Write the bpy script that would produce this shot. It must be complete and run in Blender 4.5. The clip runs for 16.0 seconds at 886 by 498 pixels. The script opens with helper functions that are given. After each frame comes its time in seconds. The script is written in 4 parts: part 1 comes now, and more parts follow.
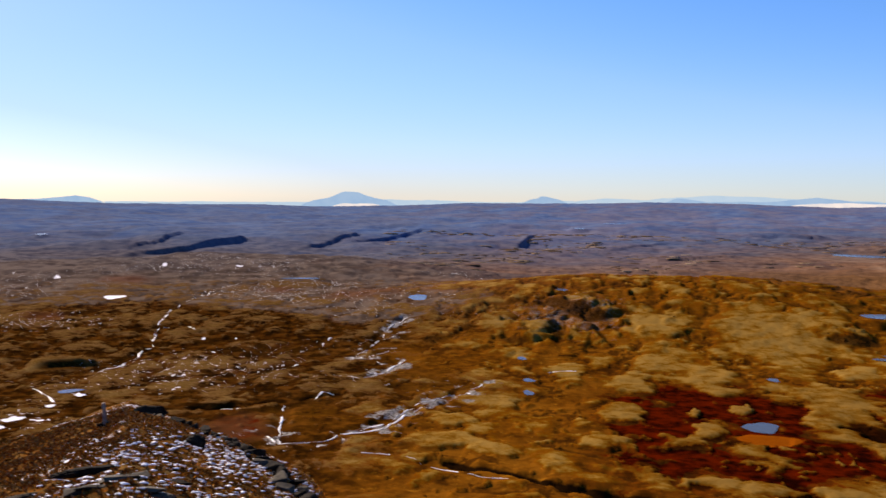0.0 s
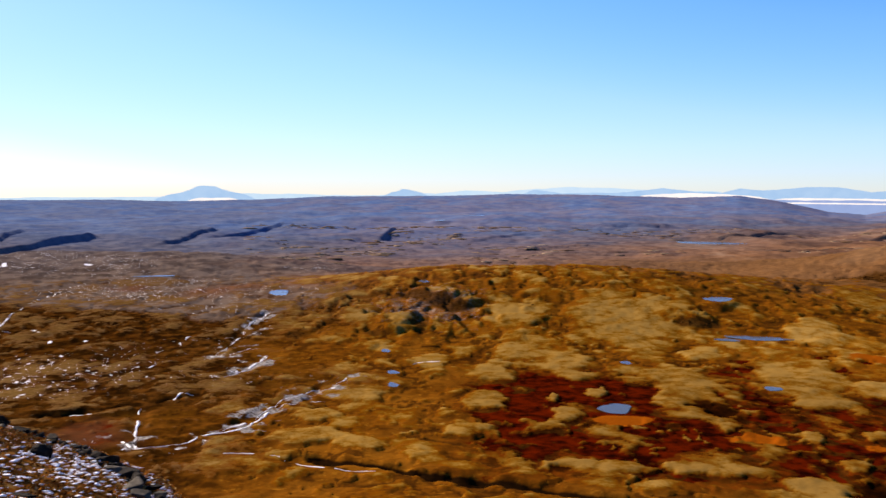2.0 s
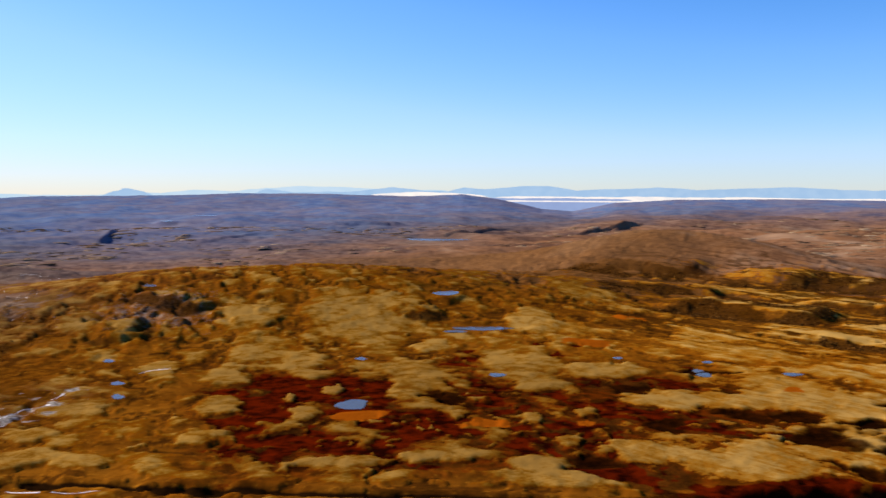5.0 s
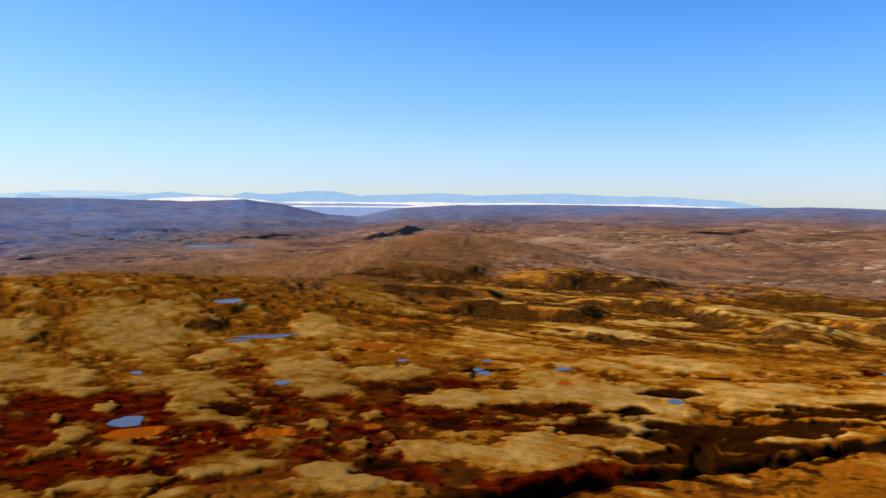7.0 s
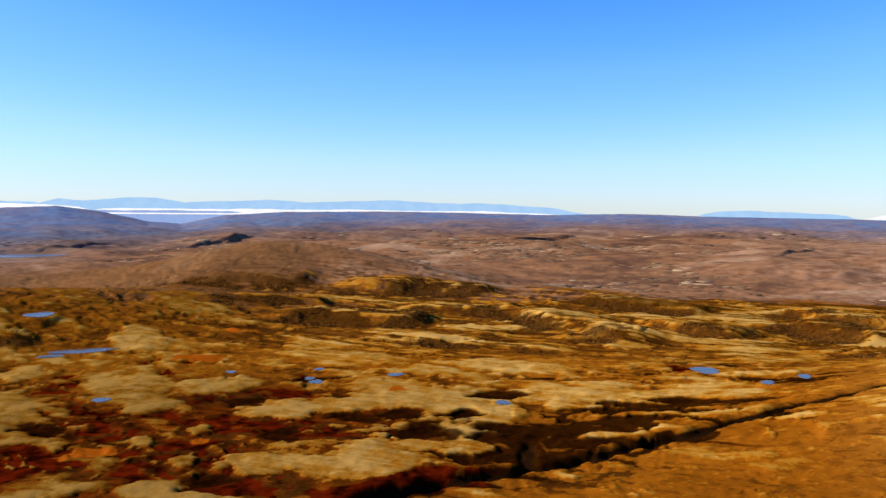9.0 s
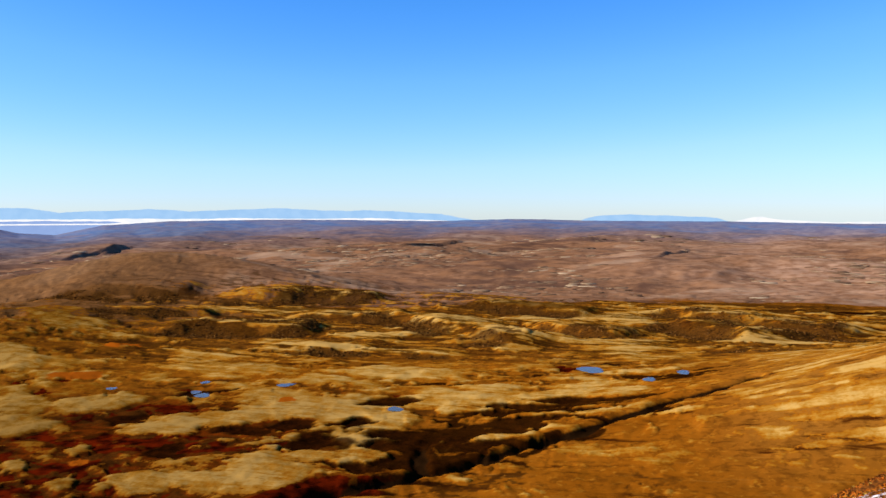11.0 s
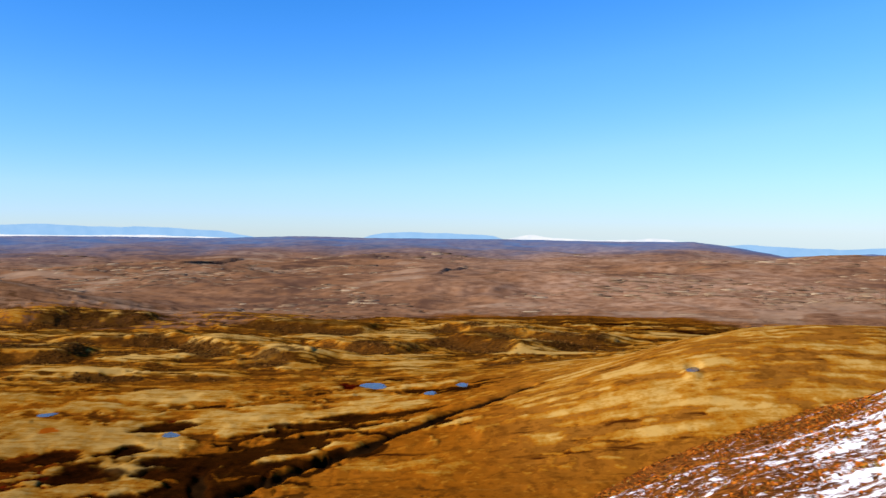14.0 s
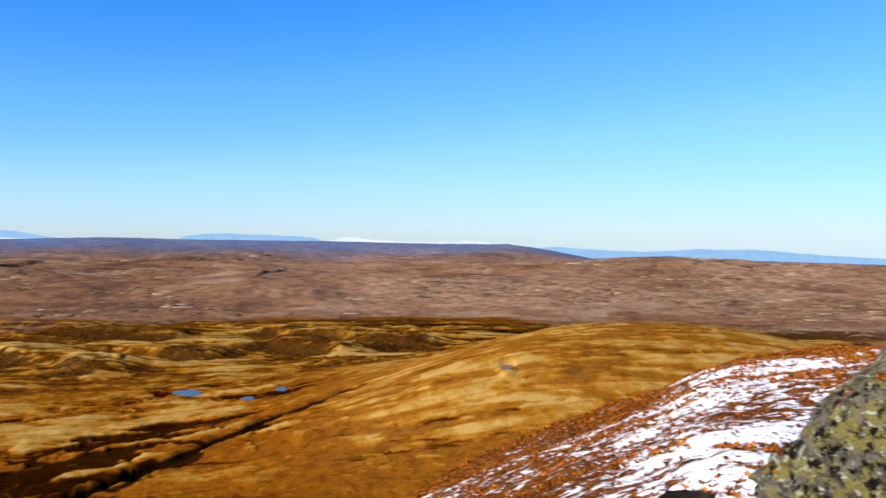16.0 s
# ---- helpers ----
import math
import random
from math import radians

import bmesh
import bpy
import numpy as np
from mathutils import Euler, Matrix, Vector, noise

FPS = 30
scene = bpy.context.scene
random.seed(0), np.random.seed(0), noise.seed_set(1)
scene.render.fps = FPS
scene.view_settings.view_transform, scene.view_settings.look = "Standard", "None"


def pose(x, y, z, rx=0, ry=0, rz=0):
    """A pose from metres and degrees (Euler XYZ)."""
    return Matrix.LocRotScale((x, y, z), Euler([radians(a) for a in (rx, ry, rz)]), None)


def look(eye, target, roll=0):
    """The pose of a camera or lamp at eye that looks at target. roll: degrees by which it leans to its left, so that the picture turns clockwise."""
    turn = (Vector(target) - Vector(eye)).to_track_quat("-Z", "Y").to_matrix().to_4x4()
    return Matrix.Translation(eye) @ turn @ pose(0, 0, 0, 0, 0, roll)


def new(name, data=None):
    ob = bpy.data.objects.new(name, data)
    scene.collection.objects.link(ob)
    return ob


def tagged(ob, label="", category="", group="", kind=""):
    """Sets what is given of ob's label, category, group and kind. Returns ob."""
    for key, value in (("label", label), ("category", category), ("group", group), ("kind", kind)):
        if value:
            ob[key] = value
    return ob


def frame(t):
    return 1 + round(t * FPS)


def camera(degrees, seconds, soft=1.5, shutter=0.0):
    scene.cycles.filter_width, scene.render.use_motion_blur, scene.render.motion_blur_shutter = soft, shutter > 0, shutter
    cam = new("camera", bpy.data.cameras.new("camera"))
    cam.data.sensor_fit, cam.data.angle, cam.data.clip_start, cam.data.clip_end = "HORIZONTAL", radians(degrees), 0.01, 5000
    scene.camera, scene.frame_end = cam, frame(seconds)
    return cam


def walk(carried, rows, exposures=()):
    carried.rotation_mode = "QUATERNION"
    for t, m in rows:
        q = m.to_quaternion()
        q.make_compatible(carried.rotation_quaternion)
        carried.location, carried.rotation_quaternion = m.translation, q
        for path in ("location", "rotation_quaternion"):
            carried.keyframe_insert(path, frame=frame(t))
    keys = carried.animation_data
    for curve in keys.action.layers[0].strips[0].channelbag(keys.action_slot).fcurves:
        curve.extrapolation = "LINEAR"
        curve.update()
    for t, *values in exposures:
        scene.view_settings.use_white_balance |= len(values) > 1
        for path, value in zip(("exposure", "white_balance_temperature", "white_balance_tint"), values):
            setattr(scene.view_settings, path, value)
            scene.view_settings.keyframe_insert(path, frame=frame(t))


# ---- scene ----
cam = camera(53.7, 16.0, soft=1.5, shutter=0.8)


def turn(t, yaw, pitch, roll):
    """A row of the path: the viewer stands on the summit and turns, the lens about 0.3 m in front of the neck."""
    a = radians(yaw)
    return (t, pose(-0.3 * math.sin(a), 0.3 * math.cos(a) - 0.3, 0.0, 90 + pitch, -roll, yaw))


walk(cam, [
    turn(0.0, 0.28, -3.27, 1.05), turn(0.5, -2.02, -3.52, 1.0), turn(1.0, -4.31, -3.60, 0.85), turn(1.5, -6.49, -3.60, 0.68),
    turn(2.0, -8.78, -3.61, 0.55), turn(2.5, -11.01, -3.62, 0.42), turn(3.0, -13.65, -3.63, 0.31), turn(3.5, -16.40, -3.63, 0.22),
    turn(4.0, -19.53, -3.65, 0.23), turn(4.2, -20.82, -3.65, 0.31), turn(5.3, -28.2, -3.47, 0.35), turn(6.3, -35.27, -3.27, 0.38),
    turn(6.5, -36.64, -3.23, 0.41), turn(7.0, -40.16, -3.09, 0.49), turn(7.5, -43.34, -2.95, 0.56), turn(8.0, -46.36, -2.80, 0.60),
    turn(8.5, -48.90, -2.68, 0.58), turn(9.0, -51.19, -2.55, 0.50), turn(9.2, -52.0, -2.51, 0.46), turn(10.3, -56.0, -2.25, 0.05),
    turn(11.3, -59.60, -2.02, -0.30), turn(11.5, -60.39, -1.96, -0.33), turn(12.0, -62.55, -1.79, -0.31), turn(12.5, -64.81, -1.61, -0.23),
    turn(13.0, -67.33, -1.39, -0.14), turn(13.5, -69.86, -1.18, -0.05), turn(14.0, -72.60, -0.99, 0.02), turn(14.5, -75.31, -0.87, 0.06),
    turn(15.0, -78.23, -0.81, 0.09), turn(15.5, -81.22, -0.81, 0.14), turn(16.0, -84.32, -0.84, 0.25),
], exposures=((0, 1.14, 7700, 20), (1, 1.30, 7600, 20), (2.5, 1.45, 7500, 19), (4, 1.38, 7550, 18), (6.6, 1.28, 7050, 16), (9, 1.44, 6900, 14), (13, 1.36, 6500, 11), (16, 1.3, 6250, 10)))

# ---- daylight: low autumn sun, clear sky ----
SUN_AZ, SUN_EL = -40.0, 27.0  # degrees clockwise from +y, degrees up
world = bpy.data.worlds.new("sky")
scene.world = world
world.use_nodes = True
wn, wl = world.node_tree.nodes, world.node_tree.links
sky = wn.new("ShaderNodeTexSky")
sky.sky_type = "NISHITA"
sky.sun_disc = False
sky.sun_elevation, sky.sun_rotation = radians(SUN_EL), radians(SUN_AZ)
sky.altitude, sky.air_density, sky.dust_density, sky.ozone_density = 900, 1.0, 0.35, 2.5
tone = wn.new("ShaderNodeHueSaturation")
tone.inputs["Saturation"].default_value = 1.2
wl.new(sky.outputs[0], tone.inputs["Color"])
grey = wn.new("ShaderNodeRGBToBW")
wl.new(sky.outputs[0], grey.inputs[0])
part_of = wn.new("ShaderNodeMath")
part_of.operation = "MULTIPLY"
part_of.inputs[1].default_value = 0.1
wl.new(grey.outputs[0], part_of.inputs[0])
air = wn.new("ShaderNodeValToRGB")  # cool clear air overhead, whiter haze where the sky is bright
while len(air.color_ramp.elements) < 5:
    air.color_ramp.elements.new(0.5)
for e, (at, c) in zip(air.color_ramp.elements, ((0.20, (0.35, 1.06, 1.72)), (0.34, (0.74, 1.20, 1.78)), (0.52, (0.90, 1.13, 1.76)), (0.72, (0.77, 0.96, 1.50)), (0.97, (0.62, 0.78, 1.28)))):
    e.position, e.color = at, (*c, 1)
wl.new(part_of.outputs[0], air.inputs[0])
tint = wn.new("ShaderNodeMixRGB")
tint.blend_type = "MULTIPLY"
tint.inputs[0].default_value = 1.0
wl.new(tone.outputs[0], tint.inputs[1])
wl.new(air.outputs[0], tint.inputs[2])
wl.new(tint.outputs[0], wn["Background"].inputs[0])
wn["Background"].inputs[1].default_value = 0.05
sun = new("sun", bpy.data.lights.new("sun", "SUN"))
sun.data.energy, sun.data.angle, sun.data.color = 4.5, radians(0.5), (1.0, 0.93, 0.82)
sun.matrix_world = look((0, 0, 0), (-math.sin(radians(SUN_AZ)) * math.cos(radians(SUN_EL)), -math.cos(radians(SUN_AZ)) * math.cos(radians(SUN_EL)), -math.sin(radians(SUN_EL))))


# ---- terrain ----
def lattice(ix, iy, seed):
    h = (ix.astype(np.int64) * 374761393 + iy.astype(np.int64) * 668265263 + seed * 974634777) & 0xFFFFFFFF
    h = ((h ^ (h >> 13)) * 1274126177) & 0xFFFFFFFF
    return ((h ^ (h >> 16)) & 0xFFFF) / 32767.5 - 1.0


def vnoise(x, y, seed):
    ix, iy = np.floor(x), np.floor(y)
    fx, fy = x - ix, y - iy
    fx, fy = fx * fx * fx * (fx * (fx * 6 - 15) + 10), fy * fy * fy * (fy * (fy * 6 - 15) + 10)
    a, b = lattice(ix, iy, seed), lattice(ix + 1, iy, seed)
    c, d = lattice(ix, iy + 1, seed), lattice(ix + 1, iy + 1, seed)
    return (a + (b - a) * fx) * (1 - fy) + (c + (d - c) * fx) * fy


def fbm(x, y, size, seed, octaves=4, gain=0.5):
    total, amp, norm = 0.0, 1.0, 0.0
    for k in range(octaves):
        c, s = math.cos(0.6 * k + seed), math.sin(0.6 * k + seed)
        total = total + amp * vnoise((c * x + s * y) / size + 7.3 * k, (c * y - s * x) / size - 3.1 * k, seed + k)
        norm, amp, size = norm + amp, amp * gain, size / 2.03
    return total / norm * 1.6


def sstep(a, b, v):
    u = np.clip((v - a) / (b - a), 0, 1)
    return u * u * (3 - 2 * u)


def polar(az, r):
    return r * math.sin(radians(az)), r * math.cos(radians(az))


# the summit's slopes by compass direction, shaped to fit the camera's view: fall per metre, and where the slope breaks
# off
SLOPE_AZ = (-180, -90, -60, -40, -27, -20, -14, -8, -4, 2, 10, 60, 72, 78, 82, 86, 89.4, 92.3, 95.9, 98.7, 101, 103.2, 106, 111, 120, 150, 180)
SLOPE = (.20, .30, .33, .28, .231, .196, .235, .28, .40, .55, .65, .65, .50, .33, .262, .231, .206, .186, .160, .139, .118, .105, .098, .086, .09, .15, .20)
BREAK = (60, 60, 50, 45, 48, 55, 40, 24, 18, 14, 12, 12, 18, 30, 40, 45, 48, 50, 52, 54, 56, 57, 58, 62, 70, 70, 60)
# the far rim of the plateau: degrees above eye level, by compass direction
RIM_AZ = (-180, -60, -27, -21, -12.4, -8.5, -3, 1.4, 5, 9.6, 13, 18.8, 24, 27.4, 30, 32.6, 34.6, 37.3, 41, 46, 51, 58, 63, 68, 76, 80, 83, 88.6, 90.7, 94, 98.7, 103, 111, 140, 180)
RIM = (-.4, -.4, -.46, -.62, -.56, -.64, -.45, -.22, -.2, -.1, .03, .02, -.09, .04, -.30, -.86, -1.0, -.42, -.21, -.15, -.16, -.27, -.15, -.27, -.35, -.42, -.48, -.52, -.78, -1.41, -1.18, -1.45, -1.59, -.8, -.4)
BASE_R = (0, 8, 25, 60, 120, 200, 300, 450, 700, 1000, 1400, 2000, 2800)
BASE_Z = (-1.6, -5, -17, -41, -71, -92, -101, -102, -101, -108, -117, -112, -100)


def relief(x, y):
    """Broad height of the land at x, y, without knolls."""
    r = np.hypot(x, y) + 1e-6
    az = np.degrees(np.arctan2(x, y))
    z = np.interp(r, BASE_R, BASE_Z)
    rim = 4650 * np.tan(np.radians(np.interp(az, RIM_AZ, RIM)))
    f = np.clip((r - 2800) / 1850, 0, 1)
    z = z + (rim + 100) * f ** 1.35 - 60 * sstep(4650, 4950, r)
    for ha, hr, along, deep, high in (
        (10, 880, 210, 170, 27), (24, 820, 190, 150, 20), (33, 980, 150, 130, 14),   # rocky dome and its shoulder
        (-16, 1330, 420, 210, 24), (-4, 1250, 150, 120, 6),                          # boggy platform
        (40, 1330, 215, 200, 63), (49, 1180, 190, 120, 24), (60, 1020, 200, 110, 12),  # brown dome
        (100, 560, 170, 130, 46), (90, 470, 120, 90, 20), (84, 420, 90, 60, 8),      # tan dome
        (84, 2100, 500, 300, 22), (70, 1900, 400, 260, 14), (100, 2700, 600, 350, 34),
        (8, 3000, 700, 380, 24), (-18, 2500, 420, 160, 12), (50, 2600, 300, 160, 14),
    ):
        cx, cy = polar(ha, hr)
        ca, sa = math.cos(radians(ha)), math.sin(radians(ha))
        u, v = (x - cx) * ca - (y - cy) * sa, (x - cx) * sa + (y - cy) * ca
        z = z + high * np.exp(-(u / along) ** 2 - (v / deep) ** 2)
    slope = np.interp(az, SLOPE_AZ, SLOPE)
    edge = np.interp(az, SLOPE_AZ, BREAK)
    near = -1.6 - slope * r - 0.012 * np.maximum(r - edge, 0) ** 2
    k = 1.2
    top = np.maximum(z, near)
    return top + k * np.log(np.exp((z - top) / k) + np.exp((near - top) / k)) - k * np.log(2) * np.exp(-r / 6)
# ---- end of relief ----


# lichen knolls: compass direction, distance, width across and depth, metres
DOME_KNOLLS = ((20.6, 676, 87, 150), (14.4, 683, 49, 90), (25.6, 588, 27, 58), (14.0, 573, 30, 65), (17.0, 534, 38, 83), (24.0, 493, 45, 71), (24.9, 446, 32, 65), (18.9, 460, 12, 26), (27.3, 404, 9, 17), (16.2, 444, 7, 16), (17.1, 412, 19, 24), (30.7, 537, 55, 94), (36.7, 512, 50, 68), (32.4, 482, 34, 60), (32.2, 399, 10, 23), (34.4, 364, 13, 16), (35.6, 412, 13, 22), (32.9, 328, 28, 25), (38.7, 358, 25, 34), (26.3, 335, 36, 16), (33.7, 309, 50, 23), (19.4, 328, 40, 14))
MOOR_KNOLLS = ((32.4, 662, 51, 89), (34.9, 867, 90, 120), (53.6, 435, 65, 117), (46.6, 356, 39, 50), (44.0, 455, 35, 47), (61.9, 394, 38, 46), (61.9, 480, 102, 60), (55.5, 576, 89, 51), (47.7, 943, 122, 70), (50.2, 691, 89, 49), (59.5, 820, 85, 70), (63.1, 677, 52, 36), (44.0, 953, 80, 60), (39.7, 1036, 80, 70), (48.2, 1028, 40, 60), (41, 450, 46, 46), (47, 468, 52, 60), (42, 352, 52, 22), (51, 432, 36, 34))
WEST_KNOLLS = ((3.5, 359, 23, 30), (7.1, 339, 13, 19), (-0.2, 369, 40, 29), (10.3, 379, 22, 21), (11.4, 442, 23, 50), (12.1, 505, 29, 58), (4.6, 587, 23, 50), (13.1, 682, 40, 87), (3.5, 451, 32, 37), (24.6, 469, 30, 67), (0.5, 405, 24, 24), (-1.7, 340, 13, 15), (8.0, 526, 24, 47), (3.1, 676, 26, 58), (-6.7, 1500, 113, 120), (-9.9, 1040, 81, 90), (-14.9, 552, 21, 39))
SLOPE_KNOLLS = ((61.6, 517, 53, 30), (71.3, 577, 60, 26), (68.3, 520, 37, 20), (86.6, 414, 40, 20), (84.9, 452, 47, 22), (92.3, 402, 41, 20))
SPUR_KNOLLS = ((-24.1, 569, 42, 40), (-23.6, 490, 30, 34))
BOGS = ((27.3, 478, 22, 47), (22.7, 377, 68, 37), (14.9, 416, 35, 62), (37.2, 359, 14, 31), (40.9, 413, 21, 40), (33.0, 551, 12, 27), (54.7, 487, 18, 39), (43.1, 527, 31, 29), (48.7, 401, 18, 40), (28.0, 555, 18, 39), (36.8, 324, 19, 21), (17.8, 459, 36, 68), (34.2, 597, 46, 33), (66.5, 591, 23, 23), (21.2, 363, 54, 39), (21.1, 472, 40, 43), (26.3, 403, 23, 43), (32.9, 562, 22, 48), (-13.3, 390, 23, 50))
HOLLOWS = ((58.5, 398, 30, 14), (65.6, 462, 60, 14), (69.3, 474, 60, 12), (60.5, 415, 40, 18), (54.6, 483, 26, 26), (56.9, 385, 42, 22), (50.2, 400, 34, 26), (62.4, 446, 66, 12), (52.7, 427, 20, 16), (36.0, 344, 18, 16), (26.3, 437, 16, 30), (46.1, 430, 26, 16), (40.8, 399, 26, 20), (56.5, 403, 31, 20), (49.0, 434, 17, 26), (38.4, 474, 18, 28), (61.6, 387, 40, 12), (66.1, 449, 58, 10), (43.4, 529, 41, 12), (56.8, 362, 30, 14), (53.4, 354, 28, 13), (59.4, 366, 26, 12), (63.6, 428, 60, 12))
RUST = ((-5.5, 893, 63, 110), (-24.7, 792, 31, 48), (-13.1, 390, 26, 40), (-20, 1100, 60, 60), (-11, 980, 40, 40))
ORANGE = ((20.5, 402, 25, 16), (29.0, 388, 21, 15), (35.7, 394, 10, 10), (35.4, 602, 29, 28), (38.4, 719, 28, 26), (48.3, 493, 13, 14))
SCRUB = ((80, 785, 150, 46), (69.3, 748, 60, 34), (51.5, 1000, 150, 46), (49, 765, 70, 34), (43.8, 785, 101, 40), (51.1, 1039, 134, 80), (37.8, 881, 80, 40), (25.5, 674, 26, 20), (53.6, 867, 34, 40), (79.2, 848, 159, 90), (47.4, 792, 153, 45), (52.6, 1029, 113, 80), (39.7, 1045, 101, 60), (67.2, 770, 45, 45), (73.1, 919, 71, 45), (75.6, 961, 62, 50), (5.7, 740, 43, 22), (9.4, 701, 40, 20), (12.0, 734, 34, 20), (7.2, 640, 34, 16), (14.9, 706, 27, 36), (24.5, 671, 22, 24), (-1.7, 623, 28, 41), (-0.2, 526, 20, 29))
PONDS = ((20.2, 425, 19, 20), (26.4, 739, 22, 38), (28.8, 640, 50, 19), (27.0, 627, 16, 13), (29.8, 492, 9, 13), (20.8, 541, 8, 10), (-1.8, 822, 22, 48), (42.6, 536, 6, 14), (37.6, 558, 6, 10), (5.6, 467, 6, 13), (5.6, 499, 8, 10), (5.1, 561, 6, 13), (7.6, 796, 11, 25), (43.0, 523, 8, 16))
TARNS = ((43.2, 557, 6, 10), (48.2, 537, 12, 11), (55.3, 460, 8, 14), (68.1, 584, 19, 25), (71.8, 524, 7, 15), (73.9, 563, 9, 15), (88.6, 438, 7, 15), (-9.4, 1087, 46, 16), (-23.4, 486, 14, 9), (-24.9, 2289, 30, 65), (8.6, 2760, 50, 90), (10.9, 2977, 77, 100), (25.7, 2143, 194, 110))
DRIFTS = ((-20.8, 920, 29, 40), (-24.1, 1147, 13, 22), (-17.9, 1229, 14, 20), (-26.4, 1190, 12, 16), (-18.9, 1260, 22, 12), (-13.3, 1215, 20, 12), (-22.8, 478, 10, 12), (-24.6, 455, 9, 8), (-26.5, 432, 14, 10), (-27.3, 420, 12, 7), (-25.2, 425, 16, 6), (-10.2, 845, 12, 10), (0.3, 800, 14, 10), (-20.6, 435, 5, 6), (-15.5, 640, 6, 8), (-13.6, 640, 7, 5))
# brooks and dry gullies, as plan points in metres
BROOKS = (
    ((-202, 505), (-198, 532), (-200, 594), (-225, 688), (-242, 778), (-246, 843), (-254, 959), (-243, 1044)), ((-217, 664), (-206, 671), (-188, 653)),
    ((-224, 468), (-211, 447), (-191, 426)), ((-131, 414), (-119, 418), (-106, 422), (-98, 422)), ((-78, 428), (-73, 391), (-68, 360)),
    ((-76, 369), (-68, 358), (-58, 361), (-47, 371), (-27, 391), (-15, 424), (-1, 440)), ((-45, 374), (-27, 400), (-10, 443), (11, 467), (24, 487)),
    ((-33, 346), (-21, 345)), ((-14, 340), (-3, 331), (10, 323), (24, 315)), ((-58, 556), (-50, 607), (-42, 663), (-32, 703)),
)
RILLS = (((-46, 496), (-35, 513), (-26, 555)), ((-48, 560), (-37, 593)), ((51, 528), (59, 521), (80, 522)), ((-85, 601), (-83, 633)), ((-94, 534), (-91, 553)), ((-67, 448), (-64, 458), (-58, 458)))
GULLIES = (
    (4.2, 8.5, ((185, 218), (210, 213), (234, 209), (252, 203), (274, 193), (293, 184), (320, 176), (350, 165), (375, 155), (398, 146), (414, 136), (435, 127), (448, 112), (470, 99))),
    (2.6, 6.5, ((4, 335), (28, 320), (47, 305), (62, 297), (79, 286), (95, 273), (120, 262), (150, 245), (185, 222))),
    (1.6, 4.0, ((-143, 408), (-107, 426), (-76, 436), (-56, 459))),
    (4.4, 12.0, ((165, 224), (190, 217), (210, 213), (234, 209), (252, 203))),
    (1.6, 5.0, ((290, 185), (302, 197), (323, 209))),
    (0.7, 8.0, ((323, 209), (344, 216), (365, 216), (402, 206), (452, 181))),
    (0.6, 3.6, ((366, 148), (396, 120), (397, 98), (403, 72), (416, 58))),
)
# escarpments: two ends (compass direction, distance), height, width of the face, length of the back slope
SCARPS = (
    (-21.2, 1660, -12.6, 2180, 26, 40, 320), (-20.4, 1760, -16.6, 2180, 16, 34, 200), (-9.9, 1940, -5.6, 2400, 18, 38, 260), (-7, 2120, -1.1, 2660, 16, 38, 260), (4.3, 2090, 5.7, 2500, 22, 36, 300),
    (55.1, 2470, 59.9, 3180, 15, 30, 300), (72, 1950, 74.2, 2720, 10, 26, 240), (36.9, 2560, 39, 3070, 14, 30, 260), (23.2, 2000, 30.5, 2640, 8, 26, 160),
    (17.9, 2650, 23.8, 2780, 9, 26, 160), (33.9, 2300, 38.9, 2950, 12, 30, 200), (10.5, 2080, 14.2, 2360, 8, 26, 160), (12.7, 1800, 18.6, 1950, 8, 24, 120), (70.2, 1740, 76.3, 1680, 7, 24, 200),
)
LEDGES = (
    (39.7, 821, 50, 763, 12, 14, 90), (43, 1042, 54.8, 1009, 12, 16, 100), (54.1, 916, 63.9, 679, 10, 14, 80), (63.9, 841, 69.8, 740, 10, 14, 80), (72.7, 878, 78.2, 751, 13, 16, 100),
    (59.2, 971, 68.1, 908, 8, 14, 80), (23.1, 665, 26.2, 681, 4, 8, 50), (32.8, 1144, 43, 1070, 9, 16, 90), (71.1, 954, 83.5, 828, 12, 16, 100), (3.5, 675, 5.7, 615, 6, 10, 50), (6.4, 758, 10.5, 691, 7, 10, 50), (46, 700, 60, 640, 3, 10, 40),
    (-25.6, 556, -21.6, 566, 5, 7, 40), (48, 905, 56, 850, 8, 13, 70), (36, 930, 44, 905, 7, 13, 70),
)


def shaped(x, y, items, seed, soft=0.35):
    """How far inside the nearest of the given blobs each point lies: 1 in the middle, 0 outside."""
    out = np.zeros_like(x)
    for i, (az, r, w, d) in enumerate(items):
        cx, cy = polar(az, r)
        reach = 0.9 * max(w, d)
        near = np.nonzero((np.abs(x - cx) < reach) & (np.abs(y - cy) < reach))
        if not near[0].size:
            continue
        px, py = x[near] - cx, y[near] - cy
        ca, sa = math.cos(radians(az)), math.sin(radians(az))
        u, v = (px * ca - py * sa) / (w / 2), (px * sa + py * ca) / (d / 2)
        size = max(3.0, 0.45 * min(w, d))
        q = np.hypot(u, v) + 0.42 * fbm(px, py, size, seed + i, 3)
        out[near] = np.maximum(out[near], 1 - sstep(1 - soft, 1 + soft, q))
    return out


